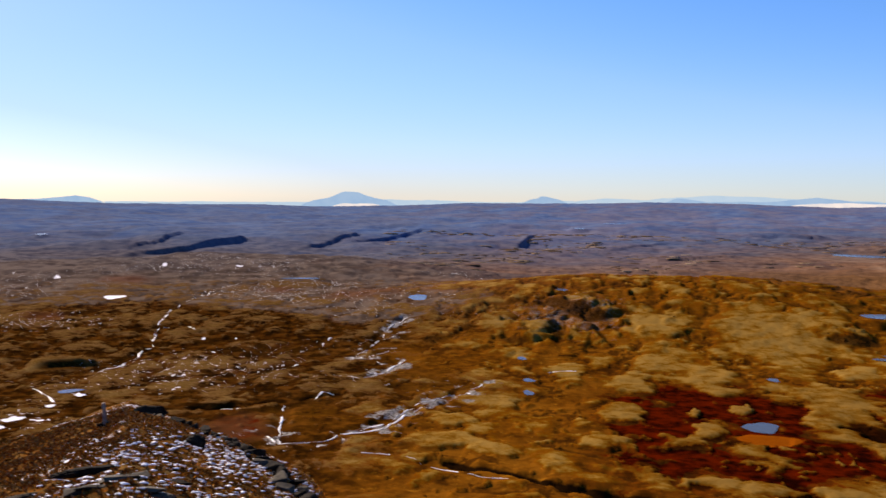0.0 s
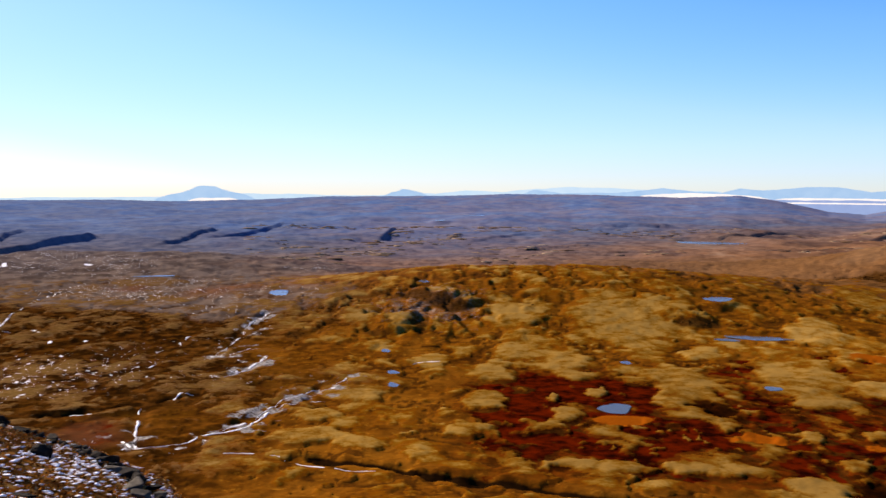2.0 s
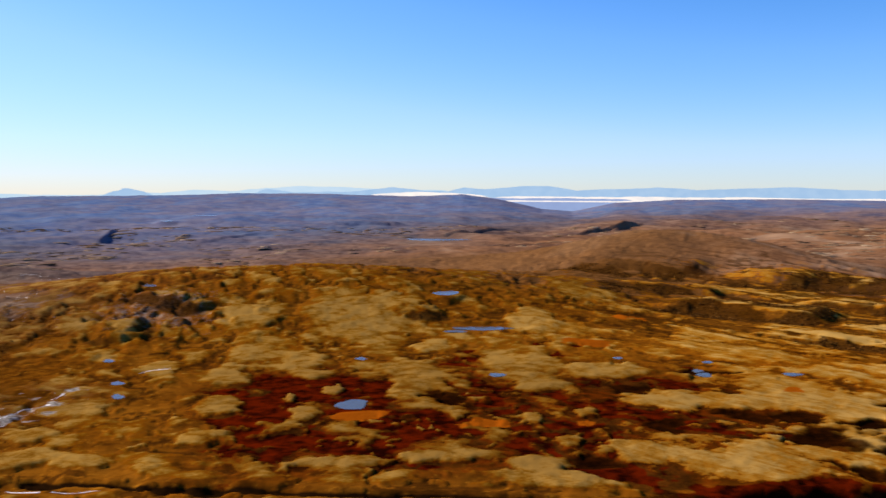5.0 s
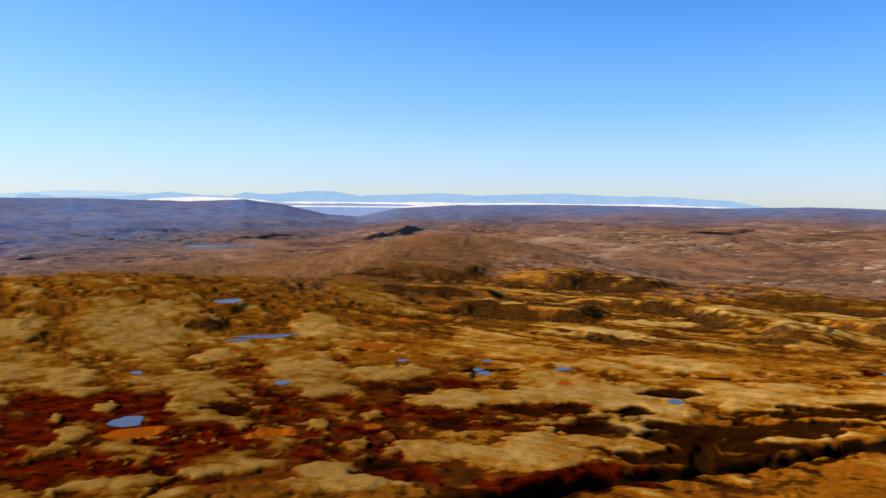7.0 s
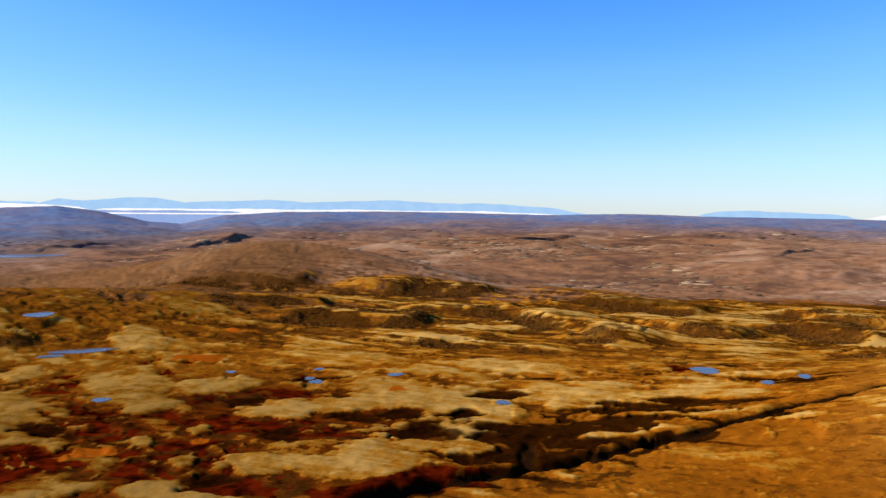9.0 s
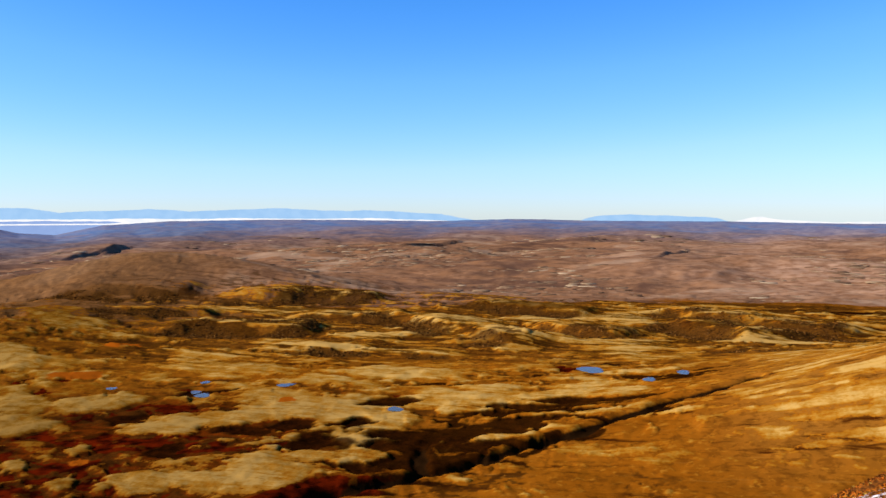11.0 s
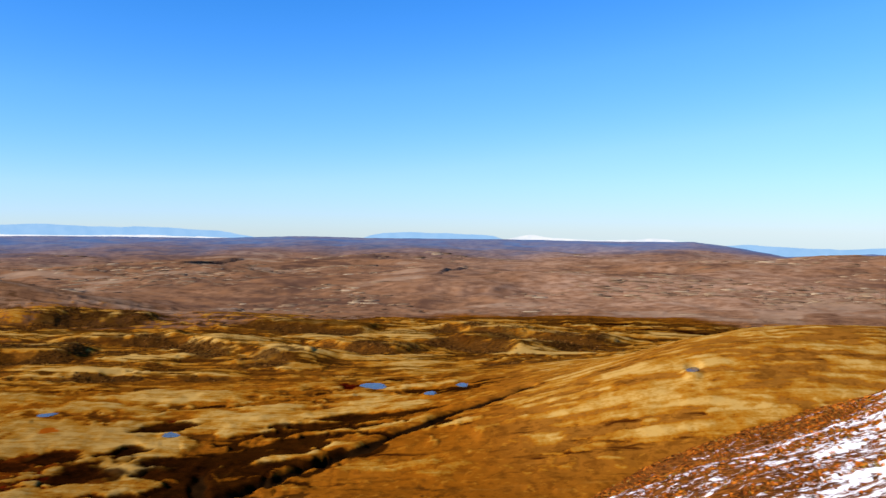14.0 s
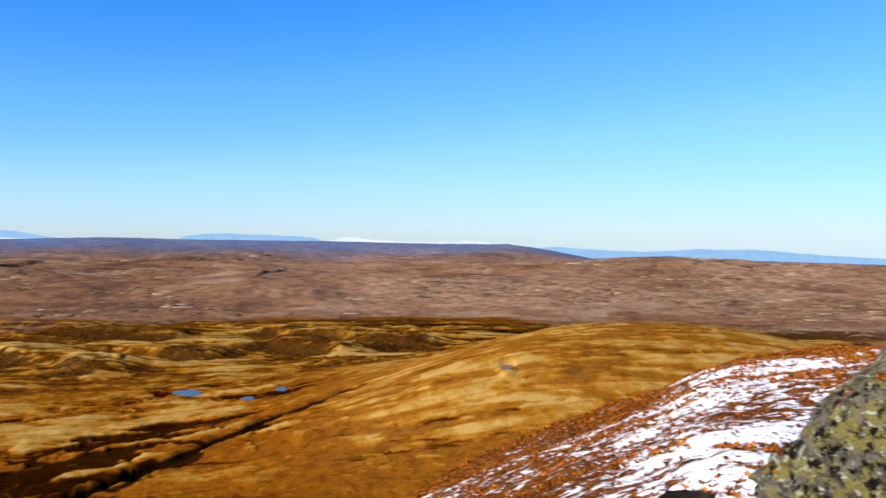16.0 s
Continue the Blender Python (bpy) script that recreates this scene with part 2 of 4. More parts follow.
def line_distance(x, y, points):
    best = np.full_like(x, 1e9)
    for (ax, ay), (bx, by) in zip(points[:-1], points[1:]):
        dx, dy = bx - ax, by - ay
        f = np.clip(((x - ax) * dx + (y - ay) * dy) / (dx * dx + dy * dy), 0, 1)
        best = np.minimum(best, np.hypot(x - ax - f * dx, y - ay - f * dy))
    return best


def cushions(x, y, size, seed, least=0.30, most=0.72):
    """Low cushions on a jittered grid: 1 in the middle of a cushion, 0 at its edge, below 0 between them."""
    u, v = x / size, y / size
    iu, iv = np.floor(u), np.floor(v)
    best = np.full_like(x, -1.0)
    for du in (-1, 0, 1):
        for dv in (-1, 0, 1):
            cu, cv = iu + du, iv + dv
            a, b, c = lattice(cu, cv, seed), lattice(cu, cv, seed + 1), lattice(cu, cv, seed + 2)
            far = np.hypot(u - cu - 0.5 - 0.45 * a, v - cv - 0.5 - 0.45 * b)
            best = np.maximum(best, 1 - far / (least + (most - least) * 0.5 * (c + 1)))
    return best


def knolls(x, y, r, az, west, east):
    """How much each point belongs to a knoll (above 0) or to the ground between (below 0), with bog and hollow masks."""
    wx, wy = x + 11 * fbm(x, y, 24, 11, 5, 0.58), y + 17 * fbm(x, y, 28, 13, 5, 0.58)
    k = np.maximum(cushions(wx, wy * 0.55, 27, 61), cushions(wx, wy * 0.6, 12, 71, 0.15, 0.62) - 0.12)
    su, sv = 0.26 * wx - 0.97 * wy, 0.97 * wx + 0.26 * wy
    bands = np.maximum(cushions(su * 0.36, sv, 30, 81), cushions(su * 0.42, sv, 12, 91, 0.15, 0.66) - 0.08)
    back = sstep(560, 700, r)
    bands = bands * (1 - back) + back * np.maximum(cushions(su * 0.34, sv * 0.8, 44, 85), cushions(su * 0.4, sv, 17, 95, 0.15, 0.66) - 0.1) - 0.24 * back
    cx, cy = x + 3 * fbm(x, y, 30, 15, 3), y + 0.4 * (wy - y)
    strips = np.maximum(cushions(cy * 0.15, cx + 0.2 * cy, 12, 87), cushions(cy * 0.2, cx + 0.25 * cy, 6, 89, 0.15, 0.7) - 0.02)
    dome = sstep(73, 81, az) * sstep(310, 400, r) * (1 - sstep(620, 700, r))
    bands = bands * (1 - dome) + dome * (strips + 0.20 - 0.5 * (1 - sstep(338, 385, r + 12 * fbm(x, y, 40, 27, 2))))
    k = k * (1 - east) + (bands + 0.06) * east + 0.36 * fbm(x, y, 95, 17, 3) + 0.06 * west
    k = k * sstep(200, 330, r) - 0.26 - 0.24 * sstep(8, 16, az) * (1 - east) * sstep(280, 330, r) * (1 - sstep(470, 580, r))
    ragged = 0.42 * fbm(x, y, 15, 21, 4, 0.6)
    for group, items in enumerate((DOME_KNOLLS, MOOR_KNOLLS, WEST_KNOLLS, SLOPE_KNOLLS, SPUR_KNOLLS)):
        s = shaped(x, y, items, 100 + 40 * group, 0.5)
        k = np.maximum(k, np.where(s > 0, 1.7 * s - 0.85 + ragged * s, -1))
    bog = shaped(x, y, BOGS, 300)
    bog = bog * (1 - sstep(-0.05, 0.15, k))
    k = k * (1 - bog) - 0.5 * bog
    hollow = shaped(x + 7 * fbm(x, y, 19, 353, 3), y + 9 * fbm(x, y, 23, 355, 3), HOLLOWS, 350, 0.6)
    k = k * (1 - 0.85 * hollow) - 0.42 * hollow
    return k, bog, hollow


def land(x, y, water=True):
    """Height and cover of the land: z, and a dict of cover masks from 0 to 1."""
    r = np.hypot(x, y)
    az = np.degrees(np.arctan2(x, y))
    z = relief(x, y)
    plain = sstep(200, 300, r)
    west = 1 - sstep(-7, 8, az + 4 * fbm(x, y, 120, 31, 2) + 7 * (1 - sstep(390, 480, r)))
    east = sstep(28, 46, az + 6 * fbm(x, y, 150, 33, 2))
    su, sv = 0.26 * x - 0.97 * y, 0.97 * x + 0.26 * y
    k, bog, hollow = knolls(x, y, r, az, west, east)
    # shade between the knolls put into the colour, as dark seams
    seam_shade = sstep(0.0, 0.10, -k) * (1 - sstep(0.22, 0.5, -k)) * sstep(-0.35, 0.25, fbm(x, y, 24, 408, 2)) * plain * (1 - sstep(1000, 1300, r)) * (1 - sstep(70, 78, az) * (1 - sstep(620, 700, r)))
    scrub = shaped(x, y, SCRUB, 400, 0.75) * sstep(-0.5, 0.2, fbm(x, y, 16, 402, 3))
    k = k * (1 - 0.8 * scrub) - 0.35 * scrub
    tan_dome = sstep(73, 81, az) * sstep(310, 410, r) * (1 - sstep(620, 700, r))
    k = k + 0.10 * tan_dome
    redzone = sstep(7, 15, az) * (1 - sstep(48, 60, az)) * sstep(290, 330, r) * (1 - sstep(470, 600, r))
    below = ((x - 185) * -119 - (y - 218) * 285) / 309  # metres on the summit's side of the long gully
    k = k - 0.5 * sstep(0, 15, below) * sstep(40, 50, az) * (1 - sstep(350, 410, r)) * (k > -0.4)
    ledge = sstep(-0.14, 0.26, k)
    hold = plain * (1 - 0.5 * sstep(1100, 1800, r)) * (1 - 0.65 * tan_dome)
    z = z + hold * (0.6 * ledge + 0.8 * np.maximum(k, -0.3)) * (1 + 0.9 * sstep(560, 750, r))
    z = z + plain * (1 - 0.85 * bog) * (0.42 * fbm(x, y, 13, 44, 3) + 0.15 * fbm(x, y, 5, 46, 2)) * (1 - sstep(1400, 2200, r))
    z = z - 0.8 * hollow * plain
    z = z + plain * (3.0 * fbm(x, y, 260, 41, 3)) * (1 + 1.2 * sstep(1300, 2600, r)) * (1 - 0.75 * sstep(3900, 4500, r))
    layers = fbm(su * 0.16, sv, 11, 15, 3)
    terrace = fbm(su * 0.22, sv, 46, 25, 3) * east * sstep(560, 720, r) * (1 - sstep(1150, 1450, r))
    z = z + 1.6 * terrace
    k = k + 0.35 * terrace
    z = z + 0.35 * layers * east * plain * (1 - sstep(1000, 1300, r))
    z = z + (5.0 * fbm(x, y, 190, 45, 3) + 7.0 * fbm(x * 0.6, y, 430, 47, 3)) * sstep(1150, 1500, r) * (1 - sstep(3900, 4500, r))
    z = z + 1.1 * fbm(x, y, 60, 43, 3) * sstep(1000, 1500, r) * 2.0 * (1 - 0.8 * sstep(3300, 4300, r))
    near = 1 - sstep(70, 130, r)
    z = z + near * (0.10 * fbm(x, y, 1.6, 51, 3) + 0.30 * fbm(x, y, 9, 53, 3) * sstep(4, 14, r))
    # stepped, craggy front of the rocky dome
    crag = np.exp(-((az - 8) / 7.5) ** 2 - ((r - 700) / 120) ** 2)
    step = fbm(x * 1.5, y, 26, 61, 4)
    z = z + crag * 3.2 * (sstep(-0.18, 0.14, step) - 0.5)
    # crag crevices: their shade put into the colour through the scrub mask
    scrub = np.maximum(scrub, 0.7 * crag * (1 - sstep(-0.12, 0.0, step)) * sstep(-0.35, -0.1, step))
    gully = np.zeros_like(x)
    for a1, r1, a2, r2, high, wide, back in SCARPS + LEDGES:
        p, q = polar(a1, r1), polar(a2, r2)
        dx, dy = q[0] - p[0], q[1] - p[1]
        n = math.hypot(dx, dy)
        side = ((x - p[0]) * -dy + (y - p[1]) * dx) / n
        if polar(0.5 * (a1 + a2), 0.5 * (r1 + r2))[0] * -dy + polar(0.5 * (a1 + a2), 0.5 * (r1 + r2))[1] * dx < 0:
            side = -side
        f = ((x - p[0]) * dx + (y - p[1]) * dy) / n / n
        ends = sstep(-0.05, 0.3, f) * (1 - sstep(0.88, 1.03, f))
        sel = np.nonzero((f > -0.3) & (f < 1.3) & (np.abs(side) < back + 60))
        if not sel[0].size:
            continue
        far = back > 100
        rag = (1.6 if far else 8) * fbm(x[sel], y[sel], 70 if far else 62, 71, 3)
        side, ends = side[sel] + rag, ends[sel] * (1 - (0.06 if far else 0.15) * np.abs(fbm(x[sel], y[sel], 60, 73, 2)))
        z[sel] += ((0.45 if a1 < 20 else 0.65) if far else 0.85) * high * ends * sstep(-((0.5 if a1 < 20 else 0.65) * high if far else wide), 0, side) * (1 - sstep(0.15 * back, back, side))
        if not far:
            foot = ends * sstep(-3.4 * wide, -1.1 * wide, side) * (1 - sstep(-0.9 * wide, 0.2 * wide, side))
            scrub[sel] = np.maximum(scrub[sel], foot * (1.05 + 1.3 * fbm(x[sel], y[sel], 34, 404, 4)))
            k[sel] = np.maximum(k[sel], 0.62 * ends * sstep(-4, 3, side) * (1 - sstep(0.3 * back, 0.6 * back, side)))
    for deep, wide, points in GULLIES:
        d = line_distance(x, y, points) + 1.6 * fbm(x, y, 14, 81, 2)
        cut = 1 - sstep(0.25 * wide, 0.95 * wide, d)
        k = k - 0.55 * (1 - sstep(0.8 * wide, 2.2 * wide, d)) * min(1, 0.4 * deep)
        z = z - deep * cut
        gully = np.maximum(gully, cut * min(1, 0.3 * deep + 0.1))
    brook = np.zeros_like(x)
    for points in BROOKS + RILLS:
        brook = np.maximum(brook, 1 - sstep(1.5, 6, line_distance(x, y, points)))
    z = z - 0.9 * brook
    wet = np.zeros_like(x)
    for points in (BROOKS[5], BROOKS[6], BROOKS[9], RILLS[0], RILLS[1]):
        wet = np.maximum(wet, 1 - sstep(1, 19, line_distance(x, y, points) + 6 * fbm(x, y, 12, 83, 2)))
    wet = wet * sstep(-0.05, 0.5, fbm(x, y, 7, 85, 3) + 0.1)
    for items in (PONDS, TARNS) if water else ():
        for az0, r0, w, d in items:
            cx, cy = polar(az0, r0)
            reach = 1.3 * max(w, d) + 6
            sel = np.nonzero((np.abs(x - cx) < reach) & (np.abs(y - cy) < reach))
            if sel[0].size:
                px, py = x[sel] - cx, y[sel] - cy
                ca, sa = math.cos(radians(az0)), math.sin(radians(az0))
                u, v = (px * ca - py * sa) / (w / 2), (px * sa + py * ca) / (d / 2)
                q = np.hypot(u, v)
                level = pond_level(az0, r0, d)
                blend = 1 - sstep(1.0, 1.7, q)
                z[sel] = z[sel] * (1 - blend) + (level + np.clip(q - 1, -0.5, 0.5) * 0.7) * blend
                z[sel] = np.where((q > 1.5) & (v < 0) & (np.abs(u) < 1.3), np.minimum(z[sel], level + 0.5 * np.maximum(0, 3 - q)), z[sel])
    spur = (1 - sstep(-7, -1, az)) * sstep(-50, -32, az) * near
    ridge = sstep(76, 84, az) * (1 - sstep(118, 140, az)) * near * sstep(2, 6, r)
    summit = 1 - sstep(7, 15, r + 2.5 * fbm(x, y, 5, 57, 2))
    brown = sstep(780, 920, r) * (1 - sstep(1500, 1700, r)) * sstep(12, 22, az) * (1 - sstep(38, 52, az))
    steps = sstep(30, 44, az) * sstep(560, 700, r) * (1 - sstep(1050, 1300, r)) * (1 - tan_dome)
    scrub = np.maximum(scrub, 0.95 * steps * sstep(0.02, 0.26, -k) * sstep(-0.45, 0.05, fbm(x, y, 60, 410, 3)))
    edge_k = k + 0.10 * fbm(x, y, 7, 22, 3) + 0.14 * layers * east
    cover = {
        "lichen": np.clip((0.42 * sstep(-0.09, 0.06, edge_k) + 0.58 * sstep(-0.05, 0.65, edge_k)) * plain * (1 - 0.3 * west) * (1 - 0.45 * brown) * (1 - sstep(1000, 1180, r)), 0, 1),
        "bog": np.clip(np.maximum(bog, sstep(0.20, 0.55, -k + 0.12 * redzone) * (0.2 + 0.8 * redzone)) * plain * (1 - sstep(900, 1300, r)) * (1 - 0.6 * west) * (1 - tan_dome) * (1 - sstep(0, 15, below) * sstep(40, 50, az)) * (1 - sstep(0.15, 0.5, hollow)), 0, 1),
        "east": east * plain,
        "red": np.clip(redzone + 0.8 * bog, 0, 1),
        "brown": brown,
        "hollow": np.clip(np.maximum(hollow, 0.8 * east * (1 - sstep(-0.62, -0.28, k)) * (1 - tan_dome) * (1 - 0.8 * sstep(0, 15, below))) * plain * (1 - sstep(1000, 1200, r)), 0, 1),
        "rust": shaped(x, y, RUST, 520, 0.8),
        "gully": gully,
        "dome": tan_dome,
        "fell": sstep(62, 84, az) * sstep(1200, 1500, r) * (0.6 + 0.8 * fbm(x, y, 260, 59, 3)).clip(0, 1),
        "steps": steps,
        "seam_shade": seam_shade,
        # how blue the painted distance haze gets
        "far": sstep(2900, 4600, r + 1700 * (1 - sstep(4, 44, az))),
        # white flecks: scraps of snow, and water glints painted along the brooks
        "fleck": np.clip(west * plain * (0.22 + 0.9 * wet + 0.5 * fbm(x, y, 120, 95, 2)) * (1 - sstep(1250, 1500, r)) + 0.8 * np.exp(-((az + 26) / 2.5) ** 2 - ((r - 430) / 40) ** 2), 0, 1),
        "drift": shaped(x, y, [(a, d, 0.6 * w, 0.6 * e) for a, d, w, e in DRIFTS], 550, 0.3),
        "orange": shaped(x, y, ORANGE, 500),
        "scrub": np.clip(scrub, 0, 1),
        "wood": sstep(980, 1260, r + 250 * west + 100 * sstep(48, 62, az) + 220 * fbm(x, y, 400, 91, 3)),
        # how much distance haze is painted over the land colour
        "haze_tint": sstep(1500, 3200, r + 300 * fbm(x, y, 700, 93, 3) - 1350 + 2350 * (1 - sstep(0, 62, az))),
        "rock": np.clip(crag * 0.5 + 0.8 * wet, 0, 1),
        "snow": np.clip((0.20 + 0.2 * fbm(x, y, 5, 101, 2)) * spur * sstep(-31, -21, az) + (0.29 + 0.42 * sstep(88, 103, az) + 0.3 * fbm(x, y, 7, 99, 2)) * ridge * (1 - 0.9 * sstep(0.80, 1.02, r / np.interp(az, SLOPE_AZ, BREAK))) + (1 - ridge) * (1 - spur) * summit * (0.30 + 0.3 * fbm(x, y, 4, 58, 2)), 0, 1),
        "west": west * plain,
        "heather": np.clip(spur + ridge + summit, 0, 1),
        "spur": spur,
    }
    return z, cover


LEVELS = {}


def pond_level(az, r, d):
    """The water stands a hand above the land that it lies on."""
    if (az, r) not in LEVELS:
        x, y = polar(az, r)
        LEVELS[(az, r)] = float(land(np.array([x]), np.array([y]), False)[0][0]) + (0.2 if r < 900 else 1.2)
    return LEVELS[(az, r)]


def nodes_of(name):
    m = bpy.data.materials.new(name)
    m.use_nodes = True
    return m, m.node_tree.nodes, m.node_tree.links, m.node_tree.nodes["Principled BSDF"]


def noise_node(n, l, where, scale, detail=4.0, rough=0.55, warp=0.0):
    t = n.new("ShaderNodeTexNoise")
    t.inputs["Scale"].default_value, t.inputs["Detail"].default_value, t.inputs["Roughness"].default_value, t.inputs["Distortion"].default_value = scale, detail, rough, warp
    l.new(where, t.inputs["Vector"])
    return t.outputs["Fac"]


def calc(n, l, op, a, b, c=None):
    m = n.new("ShaderNodeMath")
    m.operation = op
    for i, v in enumerate((a, b, c)):
        if v is None:
            continue
        if isinstance(v, (int, float)):
            m.inputs[i].default_value = v
        else:
            l.new(v, m.inputs[i])
    return m.outputs[0]


def ramp(n, l, v, lo, hi, a=0.0, b=1.0):
    m = n.new("ShaderNodeMapRange")
    m.interpolation_type = "SMOOTHSTEP"
    for i, q in ((1, lo), (2, hi), (3, a), (4, b)):
        m.inputs[i].default_value = q
    l.new(v, m.inputs[0])
    return m.outputs[0]


def blend(n, l, f, a, b):
    m = n.new("ShaderNodeMixRGB")
    for i, v in ((0, f), (1, a), (2, b)):
        if isinstance(v, (int, float)):
            m.inputs[i].default_value = v
        elif isinstance(v, tuple):
            m.inputs[i].default_value = (*v, 1)
        else:
            l.new(v, m.inputs[i])
    return m.outputs[0]


def attribute(n, name):
    a = n.new("ShaderNodeAttribute")
    a.attribute_name = name
    return a.outputs["Fac"]


def ground_material():
    m, n, l, bsdf = nodes_of("heath")
    where = n.new("ShaderNodeNewGeometry").outputs["Position"]
    big, mid = noise_node(n, l, where, 0.018, 4), noise_node(n, l, where, 0.12, 5, 0.6)
    small, fine = noise_node(n, l, where, 0.7, 5, 0.65), noise_node(n, l, where, 5.0, 4, 0.6)

    def mask(name, spread=0.7, lo=0.4, hi=0.6):
        wob = calc(n, l, "MULTIPLY_ADD", calc(n, l, "SUBTRACT", calc(n, l, "MULTIPLY_ADD", small, 0.5, calc(n, l, "MULTIPLY", mid, 0.5)), 0.5), spread, attribute(n, name))
        return ramp(n, l, wob, lo, hi)

    along = n.new("ShaderNodeMapping")
    along.vector_type = "TEXTURE"
    along.inputs["Rotation"].default_value = (0, 0, radians(-75))
    along.inputs["Scale"].default_value = (8.0, 1.0, 1.0)
    l.new(where, along.inputs["Vector"])
    grain = calc(n, l, "MULTIPLY_ADD", noise_node(n, l, along.outputs[0], 0.28, 4, 0.6, 0.4), 0.55, calc(n, l, "MULTIPLY", noise_node(n, l, along.outputs[0], 0.075, 3, 0.6, 0.3), 0.45))
    grain = calc(n, l, "MULTIPLY_ADD", calc(n, l, "SUBTRACT", grain, 0.5), attribute(n, "east"), 0.5)
    heath = blend(n, l, ramp(n, l, mid, 0.3, 0.7), (0.046, 0.014, 0.0014), (0.130, 0.042, 0.003))
    heath = blend(n, l, ramp(n, l, big, 0.42, 0.62), heath, (0.145, 0.050, 0.004))
    heath = blend(n, l, calc(n, l, "MULTIPLY", attribute(n, "east"), 0.65), heath, (0.180, 0.052, 0.0022))
    heath = blend(n, l, calc(n, l, "MULTIPLY", attribute(n, "steps"), 0.85), heath, blend(n, l, ramp(n, l, small, 0.3, 0.7), (0.036, 0.013, 0.002), (0.115, 0.042, 0.005)))
    heath = blend(n, l, calc(n, l, "MULTIPLY", attribute(n, "dome"), 0.6), heath, (0.165, 0.070, 0.010))
    heath = blend(n, l, calc(n, l, "MULTIPLY", ramp(n, l, noise_node(n, l, where, 0.16, 6, 0.7, 0.5), 0.50, 0.40), 0.55), heath, (0.060, 0.017, 0.0014))
    heath = blend(n, l, calc(n, l, "MULTIPLY", ramp(n, l, noise_node(n, l, where, 0.22, 6, 0.7, 0.5), 0.56, 0.66), 0.6), heath, (0.250, 0.098, 0.008))
    heath = blend(n, l, ramp(n, l, grain, 0.46, 0.36), heath, (0.034, 0.008, 0.0008))
    heath = blend(n, l, ramp(n, l, grain, 0.58, 0.70), heath, (0.185, 0.070, 0.008))
    # west ground seen against the sun: its backlit darkness put into the colour
    heath = blend(n, l, calc(n, l, "MULTIPLY", attribute(n, "west"), 0.9), heath, blend(n, l, ramp(n, l, mid, 0.40, 0.68), (0.005, 0.0022, 0.0006), (0.066, 0.023, 0.004)))
    heath = blend(n, l, calc(n, l, "MULTIPLY", attribute(n, "red"), 0.85), heath, blend(n, l, ramp(n, l, mid, 0.36, 0.70), (0.009, 0.0012, 0.0003), (0.075, 0.0095, 0.0007)))
    tuft = calc(n, l, "MULTIPLY_ADD", small, 0.55, calc(n, l, "MULTIPLY", mid, 0.45))
    torn = noise_node(n, l, where, 0.055, 6, 0.68, 0.6)
    cover = calc(n, l, "MULTIPLY_ADD", calc(n, l, "SUBTRACT", tuft, 0.5), 1.9, attribute(n, "lichen"))
    cover = calc(n, l, "MULTIPLY_ADD", calc(n, l, "SUBTRACT", torn, 0.5), 1.6, cover)
    cover = calc(n, l, "MULTIPLY_ADD", calc(n, l, "SUBTRACT", grain, 0.5), 0.5, cover)

    def cells(vector, scale, bend):
        """Cushions of lichen: how far from the seams between them, and a chance value for each cushion."""
        wob = n.new("ShaderNodeTexNoise")
        wob.inputs["Scale"].default_value, wob.inputs["Detail"].default_value = scale * 1.6, 4.0
        l.new(vector, wob.inputs["Vector"])
        bent = n.new("ShaderNodeVectorMath")
        bent.operation = "MULTIPLY_ADD"
        bent.inputs[1].default_value = (bend, bend, bend)
        l.new(wob.outputs["Color"], bent.inputs[0])
        l.new(vector, bent.inputs[2])
        out = []
        for feature, socket in (("DISTANCE_TO_EDGE", "Distance"), ("F1", "Color")):
            v = n.new("ShaderNodeTexVoronoi")
            v.voronoi_dimensions = "2D"
            v.feature = feature
            v.inputs["Scale"].default_value = scale
            l.new(bent.outputs[0], v.inputs["Vector"])
            out.append(v.outputs[socket])
        return ramp(n, l, out[0], 0.0, 0.20), calc(n, l, "MULTIPLY", out[1], 1.0)

    round_seam, round_chance = cells(where, 0.050, 22.0)
    long_seam, long_chance = cells(along.outputs[0], 0.14, 7.0)
    seam = blend(n, l, attribute(n, "east"), round_seam, long_seam)
    chance = blend(n, l, attribute(n, "east"), round_chance, long_chance)
    cover = calc(n, l, "MULTIPLY_ADD", calc(n, l, "SUBTRACT", seam, 0.80), 0.20, cover)
    cover = calc(n, l, "MULTIPLY_ADD", calc(n, l, "SUBTRACT", chance, 0.42), 0.30, cover)
    step_seam, step_chance = cells(along.outputs[0], 0.050, 20.0)
    steps = attribute(n, "steps")
    cover = calc(n, l, "MULTIPLY_ADD", calc(n, l, "MULTIPLY", calc(n, l, "SUBTRACT", step_chance, 0.40), 0.5), steps, cover)
    cover = calc(n, l, "MULTIPLY_ADD", calc(n, l, "MULTIPLY", calc(n, l, "SUBTRACT", step_seam, 0.85), 0.35), steps, cover)
    thicket = calc(n, l, "MULTIPLY", steps, calc(n, l, "MAXIMUM", ramp(n, l, calc(n, l, "MULTIPLY_ADD", calc(n, l, "SUBTRACT", tuft, 0.5), 0.6, step_chance), 0.34, 0.20), ramp(n, l, calc(n, l, "MULTIPLY_ADD", calc(n, l, "SUBTRACT", torn, 0.5), 1.4, step_seam), 0.35, 0.10)))

    def tiers(stops):
        t = n.new("ShaderNodeValToRGB")  # from rusty heath through ochre grass to pale reindeer lichen
        while len(t.color_ramp.elements) < len(stops):
            t.color_ramp.elements.new(0.5)
